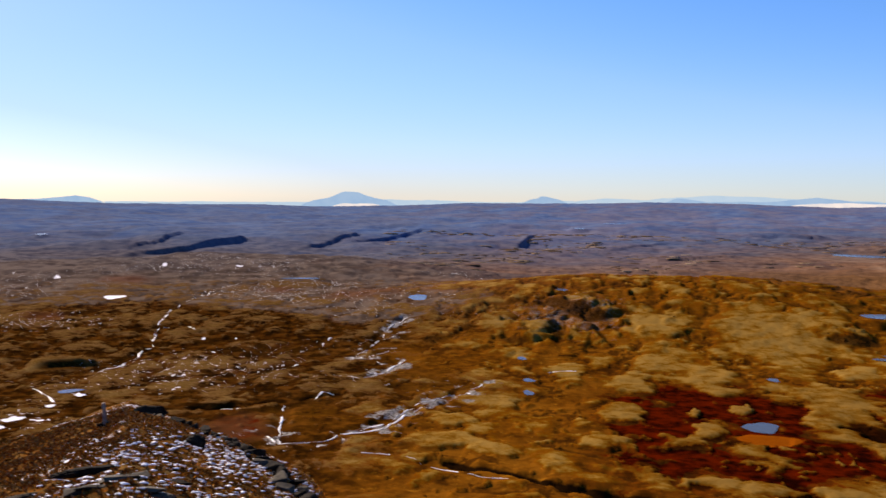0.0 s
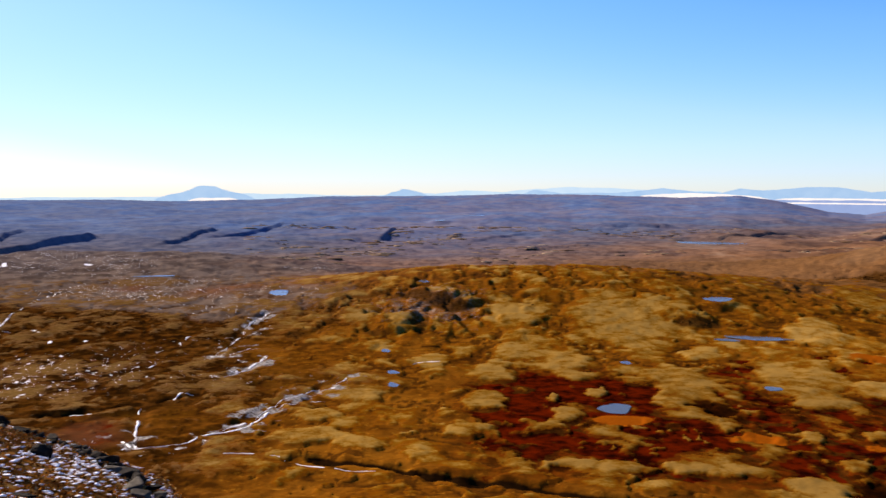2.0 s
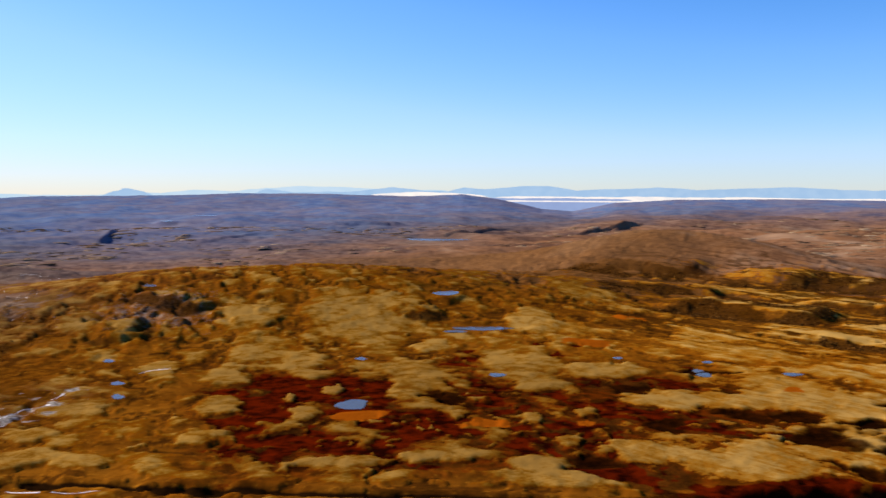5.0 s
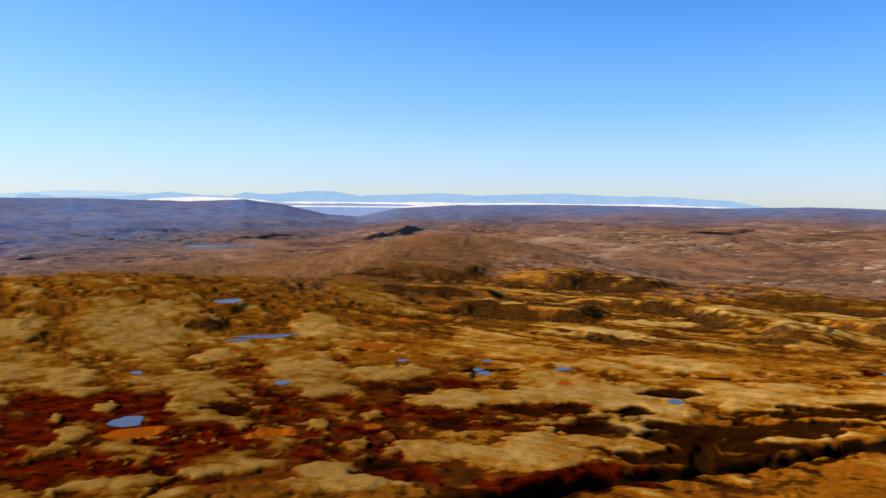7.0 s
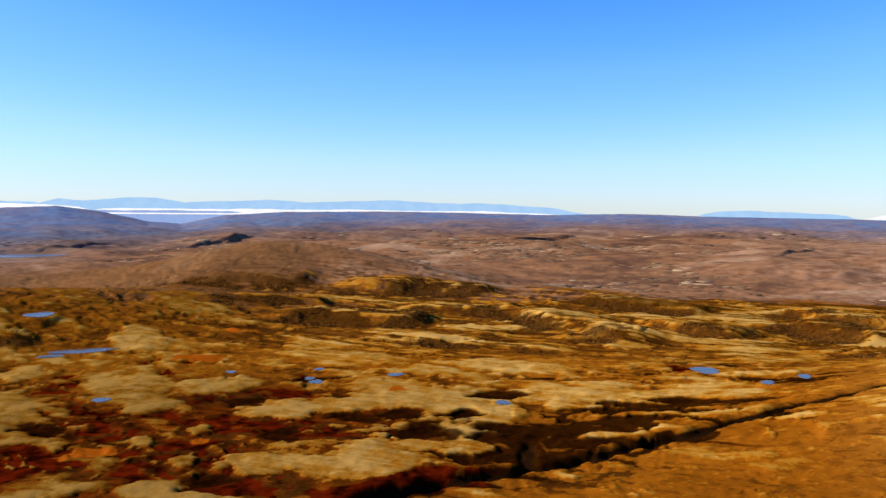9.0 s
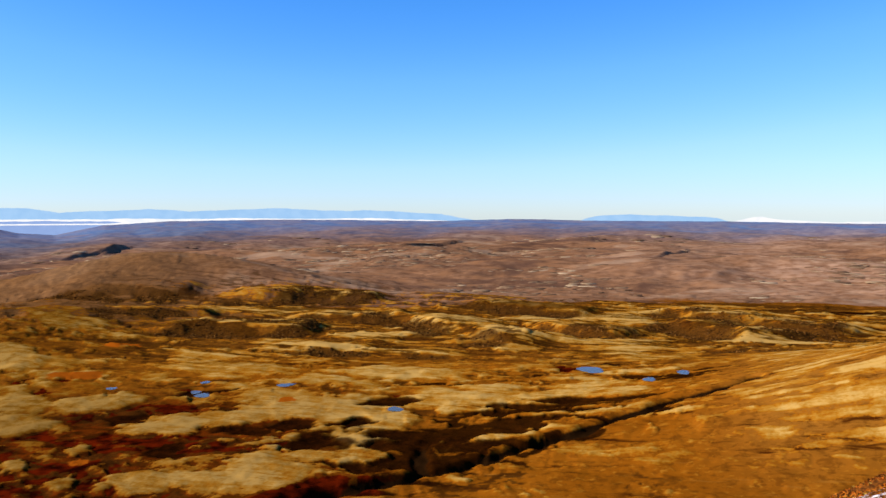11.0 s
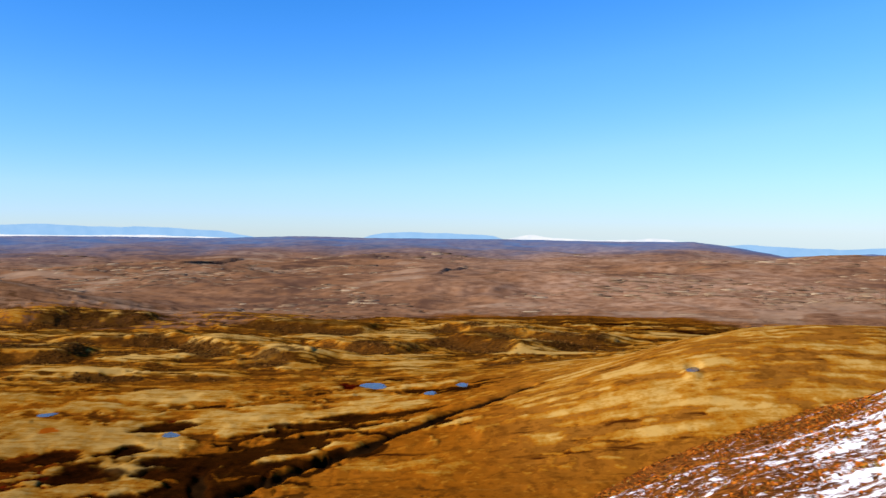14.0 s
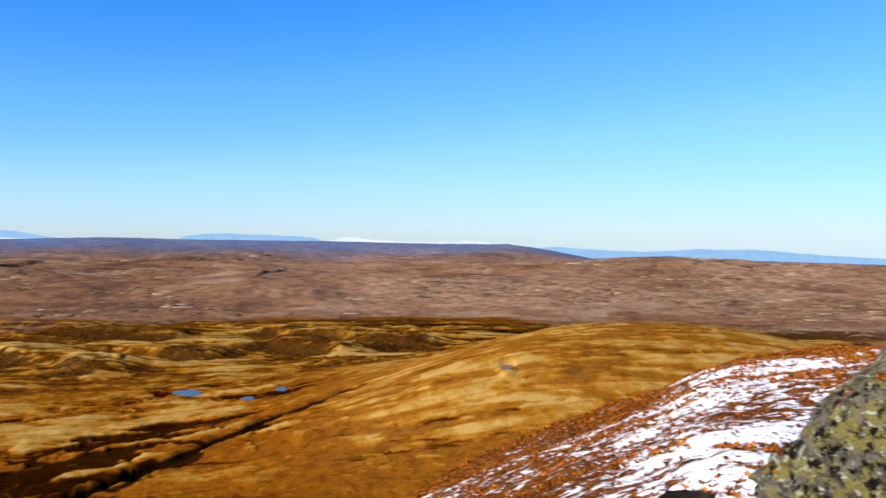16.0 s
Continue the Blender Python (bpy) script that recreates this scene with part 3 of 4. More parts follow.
        for e, (at, c) in zip(t.color_ramp.elements, stops):
            e.position, e.color = at, (*c, 1)
        l.new(calc(n, l, "MULTIPLY", cover, 0.88), t.inputs[0])
        return t.outputs[0]

    # darker ramp for lichen outside the east: backlight put into the colour
    backlit_lichen = tiers(((0.20, (0.070, 0.014, 0.0008)), (0.42, (0.105, 0.028, 0.001)), (0.62, (0.118, 0.046, 0.003)), (0.78, (0.158, 0.074, 0.009)), (1.0, (0.210, 0.116, 0.025))))
    golden = tiers(((0.16, (0.070, 0.014, 0.0008)), (0.36, (0.160, 0.042, 0.0016)), (0.54, (0.205, 0.078, 0.005)), (0.78, (0.240, 0.116, 0.016)), (1.0, (0.305, 0.180, 0.046))))
    lichen = blend(n, l, attribute(n, "east"), backlit_lichen, golden)
    lichen = blend(n, l, calc(n, l, "MULTIPLY", attribute(n, "red"), 0.30), lichen, (0.060, 0.026, 0.004))
    lichen = blend(n, l, calc(n, l, "MULTIPLY", attribute(n, "west"), 0.7), lichen, blend(n, l, ramp(n, l, tuft, 0.35, 0.68), (0.036, 0.018, 0.005), (0.115, 0.072, 0.030)))
    bog = blend(n, l, ramp(n, l, mid, 0.35, 0.65), (0.007, 0.0008, 0.0003), (0.062, 0.0050, 0.0005))
    wide = noise_node(n, l, where, 0.035, 4, 0.6)
    wood = blend(n, l, ramp(n, l, calc(n, l, "MULTIPLY_ADD", mid, 0.35, calc(n, l, "MULTIPLY", wide, 0.65)), 0.36, 0.62), (0.084, 0.038, 0.019), (0.182, 0.093, 0.048))
    wood = blend(n, l, ramp(n, l, big, 0.45, 0.65), wood, (0.165, 0.078, 0.036))
    broad = noise_node(n, l, where, 0.0042, 5, 0.6, 0.8)
    wood = blend(n, l, ramp(n, l, broad, 0.50, 0.38), wood, blend(n, l, wide, (0.050, 0.024, 0.015), (0.110, 0.056, 0.033)))
    wood = blend(n, l, ramp(n, l, broad, 0.55, 0.66), wood, blend(n, l, wide, (0.155, 0.084, 0.046), (0.240, 0.155, 0.098)))
    # blue air of distance put into the far land's base colour
    haze_tint = blend(n, l, ramp(n, l, wide, 0.38, 0.62), (0.042, 0.044, 0.058), (0.090, 0.088, 0.098))
    haze_tint = blend(n, l, attribute(n, "far"), haze_tint, blend(n, l, ramp(n, l, big, 0.4, 0.6), (0.052, 0.097, 0.200), (0.082, 0.126, 0.215)))
    wood = blend(n, l, calc(n, l, "MULTIPLY", attribute(n, "fell"), 0.7), wood, blend(n, l, ramp(n, l, wide, 0.36, 0.64), (0.170, 0.084, 0.044), (0.310, 0.185, 0.115)))
    wood = blend(n, l, calc(n, l, "MULTIPLY", attribute(n, "west"), 0.9), wood, blend(n, l, ramp(n, l, wide, 0.36, 0.62), (0.044, 0.031, 0.022), (0.105, 0.078, 0.058)))
    colour = blend(n, l, mask("wood", 0.5), heath, wood)
    brown = blend(n, l, ramp(n, l, tuft, 0.36, 0.64), (0.058, 0.026, 0.009), (0.140, 0.066, 0.022))
    colour = blend(n, l, calc(n, l, "MULTIPLY", attribute(n, "brown"), 0.8), colour, brown)
    colour = blend(n, l, calc(n, l, "MULTIPLY", ramp(n, l, cover, 0.36, 0.52), ramp(n, l, attribute(n, "lichen"), 0.05, 0.30)), colour, lichen)
    colour = blend(n, l, calc(n, l, "MULTIPLY", thicket, 0.8), colour, blend(n, l, ramp(n, l, tuft, 0.35, 0.7), (0.008, 0.003, 0.0006), (0.060, 0.020, 0.002)))
    # darken the seams between the knolls, shade laid into the colour
    colour = blend(n, l, calc(n, l, "MULTIPLY", mask("seam_shade", 1.2, 0.30, 0.90), 0.8), colour, blend(n, l, ramp(n, l, tuft, 0.35, 0.7), (0.010, 0.0035, 0.0008), (0.060, 0.018, 0.002)))
    # hollows coloured near black, beyond their slight dip
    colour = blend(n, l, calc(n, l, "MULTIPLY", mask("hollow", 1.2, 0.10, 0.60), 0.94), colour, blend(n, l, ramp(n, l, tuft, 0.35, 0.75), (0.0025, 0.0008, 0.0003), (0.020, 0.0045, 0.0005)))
    colour = blend(n, l, calc(n, l, "MULTIPLY", attribute(n, "rust"), 0.75), colour, blend(n, l, tuft, (0.060, 0.018, 0.006), (0.120, 0.046, 0.018)))
    colour = blend(n, l, mask("bog", 0.8), colour, bog)
    colour = blend(n, l, mask("orange", 0.8, 0.3, 0.75), colour, blend(n, l, small, (0.14, 0.026, 0.0015), (0.22, 0.056, 0.003)))
    colour = blend(n, l, mask("rock", 1.2, 0.42, 0.7), colour, blend(n, l, ramp(n, l, small, 0.35, 0.65), (0.035, 0.028, 0.020), (0.27, 0.25, 0.23)))
    colour = blend(n, l, calc(n, l, "MULTIPLY", mask("scrub", 1.6, 0.18, 0.85), 0.94), colour, blend(n, l, ramp(n, l, small, 0.3, 0.7), (0.012, 0.0045, 0.001), (0.062, 0.023, 0.0035)))
    # gully cuts: dark peat, with their shade put into the colour
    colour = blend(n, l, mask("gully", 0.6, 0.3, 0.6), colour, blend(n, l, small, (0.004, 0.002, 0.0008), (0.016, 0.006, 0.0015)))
    colour = blend(n, l, calc(n, l, "MULTIPLY", attribute(n, "haze_tint"), ramp(n, l, broad, 0.34, 0.62, 0.96, 0.66)), colour, haze_tint)
    patch = calc(n, l, "MULTIPLY_ADD", noise_node(n, l, where, 0.33, 3, 0.6), 1.0, calc(n, l, "MULTIPLY", attribute(n, "fleck"), 0.10))
    colour = blend(n, l, calc(n, l, "MULTIPLY", ramp(n, l, patch, 0.70, 0.735), ramp(n, l, attribute(n, "fleck"), 0.1, 0.3)), colour, (0.75, 0.75, 0.77))
    colour = blend(n, l, mask("drift", 0.5, 0.45, 0.55), colour, (0.75, 0.75, 0.77))
    heather = blend(n, l, ramp(n, l, fine, 0.35, 0.65), (0.030, 0.010, 0.003), (0.16, 0.050, 0.008))
    ochre = blend(n, l, ramp(n, l, small, 0.38, 0.64), (0.024, 0.009, 0.002), blend(n, l, ramp(n, l, fine, 0.38, 0.60), (0.150, 0.046, 0.005), (0.130, 0.075, 0.024)))
    heather = blend(n, l, attribute(n, "spur"), heather, ochre)
    colour = blend(n, l, attribute(n, "heather"), colour, heather)
    coarse, speck = noise_node(n, l, where, 1.6, 5, 0.68), noise_node(n, l, where, 7.5, 4, 0.65)
    lay = blend(n, l, calc(n, l, "MULTIPLY_ADD", attribute(n, "spur"), 0.30, 0.42), coarse, speck)
    drift = calc(n, l, "MULTIPLY_ADD", attribute(n, "snow"), 0.28, lay)
    snow = calc(n, l, "MULTIPLY", ramp(n, l, drift, 0.63, 0.66), ramp(n, l, attribute(n, "snow"), 0.05, 0.2))
    colour = blend(n, l, snow, colour, blend(n, l, ramp(n, l, fine, 0.35, 0.6), (0.58, 0.56, 0.56), (0.74, 0.74, 0.76)))
    l.new(colour, bsdf.inputs["Base Color"])
    bsdf.inputs["Roughness"].default_value = 1.0
    bsdf.inputs["Specular IOR Level"].default_value = 0.0
    bump = n.new("ShaderNodeBump")
    bump.inputs["Strength"].default_value, bump.inputs["Distance"].default_value = 0.45, 0.4
    l.new(calc(n, l, "MULTIPLY_ADD", small, 0.6, calc(n, l, "MULTIPLY_ADD", mid, 1.2, calc(n, l, "MULTIPLY", snow, 0.12))), bump.inputs["Height"])
    l.new(bump.outputs[0], bsdf.inputs["Normal"])
    return m


def water_material(name, rough, colour=(0.012, 0.02, 0.03), scale=0.8):
    m, n, l, bsdf = nodes_of(name)
    bsdf.inputs["Base Color"].default_value = (*colour, 1)
    bsdf.inputs["Roughness"].default_value = rough
    bsdf.inputs["IOR"].default_value = 1.33
    bsdf.inputs["Specular IOR Level"].default_value = 0.27
    where = n.new("ShaderNodeNewGeometry").outputs["Position"]
    bump = n.new("ShaderNodeBump")
    bump.inputs["Strength"].default_value, bump.inputs["Distance"].default_value = 0.3, 0.05
    l.new(noise_node(n, l, where, scale, 3), bump.inputs["Height"])
    l.new(bump.outputs[0], bsdf.inputs["Normal"])
    return m


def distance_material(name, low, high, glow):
    """Plain backdrop far off beyond the plateau; glows by itself in its hazy colour."""
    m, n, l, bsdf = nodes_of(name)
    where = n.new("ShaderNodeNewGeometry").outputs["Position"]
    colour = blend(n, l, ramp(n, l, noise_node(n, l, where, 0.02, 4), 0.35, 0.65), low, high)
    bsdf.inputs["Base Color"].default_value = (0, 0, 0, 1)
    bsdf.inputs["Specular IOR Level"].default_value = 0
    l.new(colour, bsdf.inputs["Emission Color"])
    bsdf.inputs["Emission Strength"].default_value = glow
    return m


def mottled(name, dark, light, scale, rough=0.9, relief_m=0.02):
    m, n, l, bsdf = nodes_of(name)
    where = n.new("ShaderNodeNewGeometry").outputs["Position"]
    a = noise_node(n, l, where, scale, 5, 0.6)
    l.new(blend(n, l, ramp(n, l, a, 0.32, 0.68), dark, light), bsdf.inputs["Base Color"])
    bsdf.inputs["Roughness"].default_value = rough
    bsdf.inputs["Specular IOR Level"].default_value = 0.03
    bump = n.new("ShaderNodeBump")
    bump.inputs["Strength"].default_value, bump.inputs["Distance"].default_value = 0.8, relief_m
    l.new(noise_node(n, l, where, scale * 2.5, 5, 0.65), bump.inputs["Height"])
    l.new(bump.outputs[0], bsdf.inputs["Normal"])
    return m


def leafy(name, stops):
    m, n, l, bsdf = nodes_of(name)
    t = n.new("ShaderNodeValToRGB")
    t.color_ramp.interpolation = "CONSTANT"
    while len(t.color_ramp.elements) < len(stops):
        t.color_ramp.elements.new(0.5)
    for e, (p, c) in zip(t.color_ramp.elements, stops):
        e.position, e.color = p, (*c, 1)
    l.new(n.new("ShaderNodeNewGeometry").outputs["Random Per Island"], t.inputs[0])
    l.new(t.outputs[0], bsdf.inputs["Base Color"])
    bsdf.inputs["Roughness"].default_value = 0.9
    bsdf.inputs["Specular IOR Level"].default_value = 0.0
    return m


HEATH = ground_material()
POND = water_material("pond_water", 0.22, (0.050, 0.050, 0.045))
# sun glint on the brooks put into their near-white base colour
BROOK = water_material("brook_glint", 0.34, (0.66, 0.65, 0.62), 2.0)
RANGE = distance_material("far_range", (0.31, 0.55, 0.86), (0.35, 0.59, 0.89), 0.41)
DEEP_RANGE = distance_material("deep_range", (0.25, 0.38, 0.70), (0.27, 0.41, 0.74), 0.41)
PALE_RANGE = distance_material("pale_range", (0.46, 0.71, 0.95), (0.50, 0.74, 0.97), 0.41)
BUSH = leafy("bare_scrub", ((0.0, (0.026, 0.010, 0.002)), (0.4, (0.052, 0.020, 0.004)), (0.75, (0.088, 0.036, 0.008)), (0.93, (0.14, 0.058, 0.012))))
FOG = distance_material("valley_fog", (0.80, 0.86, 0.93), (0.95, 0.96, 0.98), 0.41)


# ---- the land, one sheet to the horizon ----
def mesh_from(name, verts, faces):
    me = bpy.data.meshes.new(name)
    verts, faces = np.asarray(verts, np.float32), np.asarray(faces, np.int32)
    me.vertices.add(len(verts))
    me.vertices.foreach_set("co", verts.ravel())
    me.loops.add(faces.size)
    me.loops.foreach_set("vertex_index", faces.ravel())
    me.polygons.add(len(faces))
    me.polygons.foreach_set("loop_start", np.arange(0, faces.size, faces.shape[1], dtype=np.int32))
    me.update(calc_edges=True)
    me.validate()
    return me


def build_ground():
    fine_az = np.arange(-32, 117, 0.13)
    az = np.radians(np.concatenate([np.arange(-180 + 1.5, -32, 1.5), fine_az, np.arange(117.5, 180.1, 1.5)]))
    rings, r = [], 0.5
    while r < 4930:
        rings.append(r)
        r *= 1.03 if r < 12 else 1.012 if r < 70 else 1.03 if r < 220 else 1.0058 if r < 900 else 1.0085 if r < 1450 else 1.0055 if r < 2800 else 1.013
    rings = np.array(rings + [4930.0])
    R, A = np.meshgrid(rings, az, indexing="ij")
    x, y = (R * np.sin(A)).ravel(), (R * np.cos(A)).ravel()
    z, cover = land(x, y)
    count = len(az)
    i = np.arange(len(rings) - 1)[:, None] * count
    j = np.arange(count)[None, :]
    j2 = (j + 1) % count
    faces = np.stack([i + j, i + j2, i + count + j2, i + count + j], -1).reshape(-1, 4)
    centre = len(x)
    verts = np.stack([np.append(x, 0), np.append(y, 0), np.append(z, z[:count].mean())], -1)
    even = np.arange(0, count - 1, 2)
    faces = np.concatenate([faces, np.stack([np.full(len(even), centre), even + 2 - (even + 2 >= count) * count, even + 1, even], -1)])
    me = mesh_from("ground", verts, faces)
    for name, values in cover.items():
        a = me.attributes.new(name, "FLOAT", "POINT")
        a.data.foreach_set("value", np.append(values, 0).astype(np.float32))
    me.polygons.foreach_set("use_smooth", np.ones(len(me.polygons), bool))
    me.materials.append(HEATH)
    return tagged(new("ground", me), "autumn tundra of lichen knolls, red bogs and heath", "ground", kind="structure")


build_ground()


def height(x, y):
    return land(np.atleast_1d(np.asarray(x, float)), np.atleast_1d(np.asarray(y, float)))[0]


# ---- water ----
def pond(az, r, w, d, seed):
    rng = random.Random(seed)
    level = pond_level(az, r, d)
    cx, cy = polar(az, r)
    ca, sa = math.cos(radians(az)), math.sin(radians(az))
    bm = bmesh.new()
    ph = [rng.uniform(0, 6.28) for _ in range(3)]
    loop = []
    for i in range(40):
        a = i / 40 * 2 * math.pi
        q = 0.90 + 0.13 * math.sin(2 * a + ph[0]) + 0.09 * math.sin(3 * a + ph[1]) + 0.04 * math.sin(7 * a + ph[2])
        u, v = 0.5 * w * q * math.cos(a), 0.5 * d * q * math.sin(a)
        loop.append(bm.verts.new((u * ca + v * sa, -u * sa + v * ca, 0)))
    top = bm.faces.new(loop)
    if top.normal.z < 0:
        top.normal_flip()
    low = bmesh.ops.extrude_face_region(bm, geom=[top])
    for vert in (g for g in low["geom"] if isinstance(g, bmesh.types.BMVert)):
        vert.co.z -= 0.6
    bmesh.ops.recalc_face_normals(bm, faces=bm.faces)
    me = bpy.data.meshes.new("pond")
    bm.to_mesh(me)
    bm.free()
    me.materials.append(POND)
    ob = new("pond", me)
    ob.location = (cx, cy, level + 0.15)
    size = "broad" if w > 25 else "small"
    return tagged(ob, f"{size} still tundra pond reflecting the blue sky", "pond", "ponds on the tundra", "structure")


for index, place in enumerate(PONDS + TARNS):
    pond(*place, index)


def brook(points, width, seed):
    rng = random.Random(seed)
    fine = []
    for (ax, ay), (bx, by) in zip(points[:-1], points[1:]):
        steps = max(2, int(math.hypot(bx - ax, by - ay) / 2.5))
        fine += [(ax + (bx - ax) * i / steps, ay + (by - ay) * i / steps) for i in range(steps)]
    fine.append(points[-1])
    p = np.array(fine, float)
    p[:, 0] += 1.3 * fbm(p[:, 0], p[:, 1], 11, seed, 2)
    p[:, 1] += 1.3 * fbm(p[:, 0], p[:, 1], 11, seed + 5, 2)
    d = np.gradient(p, axis=0)
    d /= np.hypot(d[:, 0], d[:, 1])[:, None]
    half = width * (0.45 + 0.75 * fbm(p[:, 0], p[:, 1], 7, seed + 9, 2))[:, None].clip(0.12, 2)
    n = np.stack([-d[:, 1], d[:, 0]], -1)
    a, b = p + n * half, p - n * half
    za = height(p[:, 0], p[:, 1]) + 0.12
    k = len(p)
    verts = np.concatenate([np.column_stack([a, za]), np.column_stack([b, za]), np.column_stack([a, za - 0.25]), np.column_stack([b, za - 0.25])])
    i = np.arange(k - 1)
    i = i[fbm(p[:-1, 0], p[:-1, 1], 8, seed + 13, 2) > -0.55]  # noise leaves gaps in the pale ribbon
    faces = np.concatenate([np.stack([i + k, i + k + 1, i + 1, i], -1), np.stack([i, i + 1, i + 2 * k + 1, i + 2 * k], -1), np.stack([i + 3 * k, i + 3 * k + 1, i + k + 1, i + k], -1)])
    me = mesh_from("brook", verts, faces)
    me.materials.append(BROOK)
    return tagged(new("brook", me), "narrow brook winding over dark heath, its glitter put into the colour", "brook", "brooks on the tundra", "structure")


for index, points in enumerate(BROOKS):
    brook(points, 0.45 if index == 4 else 0.6, 600 + 20 * index)
for index, points in enumerate(RILLS):
    brook(points, 0.8, 900 + 20 * index)


# ---- far ranges and valley fog beyond the plateau ----
def far_range(name, crest, r, material, label, category, foot=-1.6):
    """A ridge 90 m deep whose crest follows (compass direction, degrees up) points."""
    az = np.arange(crest[0][0], crest[-1][0] + 0.01, 0.12)
    up = np.interp(az, [c[0] for c in crest], [c[1] for c in crest])
    up = up + 0.035 * fbm(az, az * 0 + r, 1.1, 7, 4) * sstep(0, 0.5, az - az[0]) * sstep(0, 0.5, az[-1] - az)
    a = np.radians(az)
    rows = [np.stack([q * np.sin(a), q * np.cos(a), h], -1) for q, h in ((r - 45, r * np.tan(np.radians(foot)) + 0 * a), (r, r * np.tan(np.radians(up))), (r + 45, r * np.tan(np.radians(foot)) + 0 * a))]
    k = len(a)
    i = np.arange(k - 1)
    faces = np.concatenate([np.stack([i, i + 1, i + k + 1, i + k], -1), np.stack([i + k, i + k + 1, i + 2 * k + 1, i + 2 * k], -1)])
    me = mesh_from(name, np.concatenate(rows), faces)
    me.materials.append(material)
    return tagged(new(name, me), label, category, kind="structure")


FAR = "hazy blue mountain range on the horizon"
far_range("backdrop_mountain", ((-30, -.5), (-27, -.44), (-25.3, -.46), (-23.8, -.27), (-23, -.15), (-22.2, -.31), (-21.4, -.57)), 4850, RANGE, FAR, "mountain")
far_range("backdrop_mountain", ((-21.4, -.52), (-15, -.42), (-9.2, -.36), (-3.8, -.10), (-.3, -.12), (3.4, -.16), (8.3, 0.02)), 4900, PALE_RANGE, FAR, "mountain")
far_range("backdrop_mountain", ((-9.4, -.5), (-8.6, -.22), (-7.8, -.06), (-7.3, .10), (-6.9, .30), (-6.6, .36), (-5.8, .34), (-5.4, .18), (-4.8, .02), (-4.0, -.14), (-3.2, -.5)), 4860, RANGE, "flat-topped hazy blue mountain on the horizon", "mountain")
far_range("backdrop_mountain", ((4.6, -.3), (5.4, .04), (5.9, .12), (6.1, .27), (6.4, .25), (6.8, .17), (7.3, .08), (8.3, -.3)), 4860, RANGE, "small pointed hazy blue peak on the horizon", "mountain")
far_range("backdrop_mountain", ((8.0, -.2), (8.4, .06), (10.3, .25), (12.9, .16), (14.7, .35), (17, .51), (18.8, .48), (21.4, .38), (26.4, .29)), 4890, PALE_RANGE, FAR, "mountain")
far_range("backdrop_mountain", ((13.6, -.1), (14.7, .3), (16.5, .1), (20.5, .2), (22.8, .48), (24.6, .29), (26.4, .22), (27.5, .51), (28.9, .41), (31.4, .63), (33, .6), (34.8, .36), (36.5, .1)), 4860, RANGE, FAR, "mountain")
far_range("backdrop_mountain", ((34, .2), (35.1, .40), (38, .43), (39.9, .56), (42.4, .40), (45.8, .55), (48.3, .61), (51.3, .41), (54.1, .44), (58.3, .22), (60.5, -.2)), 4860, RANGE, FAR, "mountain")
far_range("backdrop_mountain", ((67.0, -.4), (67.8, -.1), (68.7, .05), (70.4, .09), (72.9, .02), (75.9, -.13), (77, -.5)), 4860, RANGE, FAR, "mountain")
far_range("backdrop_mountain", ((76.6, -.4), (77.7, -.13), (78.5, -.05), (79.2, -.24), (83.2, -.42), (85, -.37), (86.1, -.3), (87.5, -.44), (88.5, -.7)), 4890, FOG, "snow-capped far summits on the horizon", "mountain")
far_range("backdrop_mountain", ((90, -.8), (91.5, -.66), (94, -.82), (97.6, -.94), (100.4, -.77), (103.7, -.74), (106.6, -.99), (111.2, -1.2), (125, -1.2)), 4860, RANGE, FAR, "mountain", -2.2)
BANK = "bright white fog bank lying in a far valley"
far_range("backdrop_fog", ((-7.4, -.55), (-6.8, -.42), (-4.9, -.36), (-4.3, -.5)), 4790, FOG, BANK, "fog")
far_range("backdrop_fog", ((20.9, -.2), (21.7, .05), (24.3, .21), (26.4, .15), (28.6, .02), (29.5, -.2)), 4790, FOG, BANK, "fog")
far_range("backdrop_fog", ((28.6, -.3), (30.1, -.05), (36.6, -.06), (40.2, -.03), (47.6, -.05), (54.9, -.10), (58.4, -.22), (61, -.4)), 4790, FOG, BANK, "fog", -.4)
# added backdrop ridge: glowing blue valley haze before the fog's foot
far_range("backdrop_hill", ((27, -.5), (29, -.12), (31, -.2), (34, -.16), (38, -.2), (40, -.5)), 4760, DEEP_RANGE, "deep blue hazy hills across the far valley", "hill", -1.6)


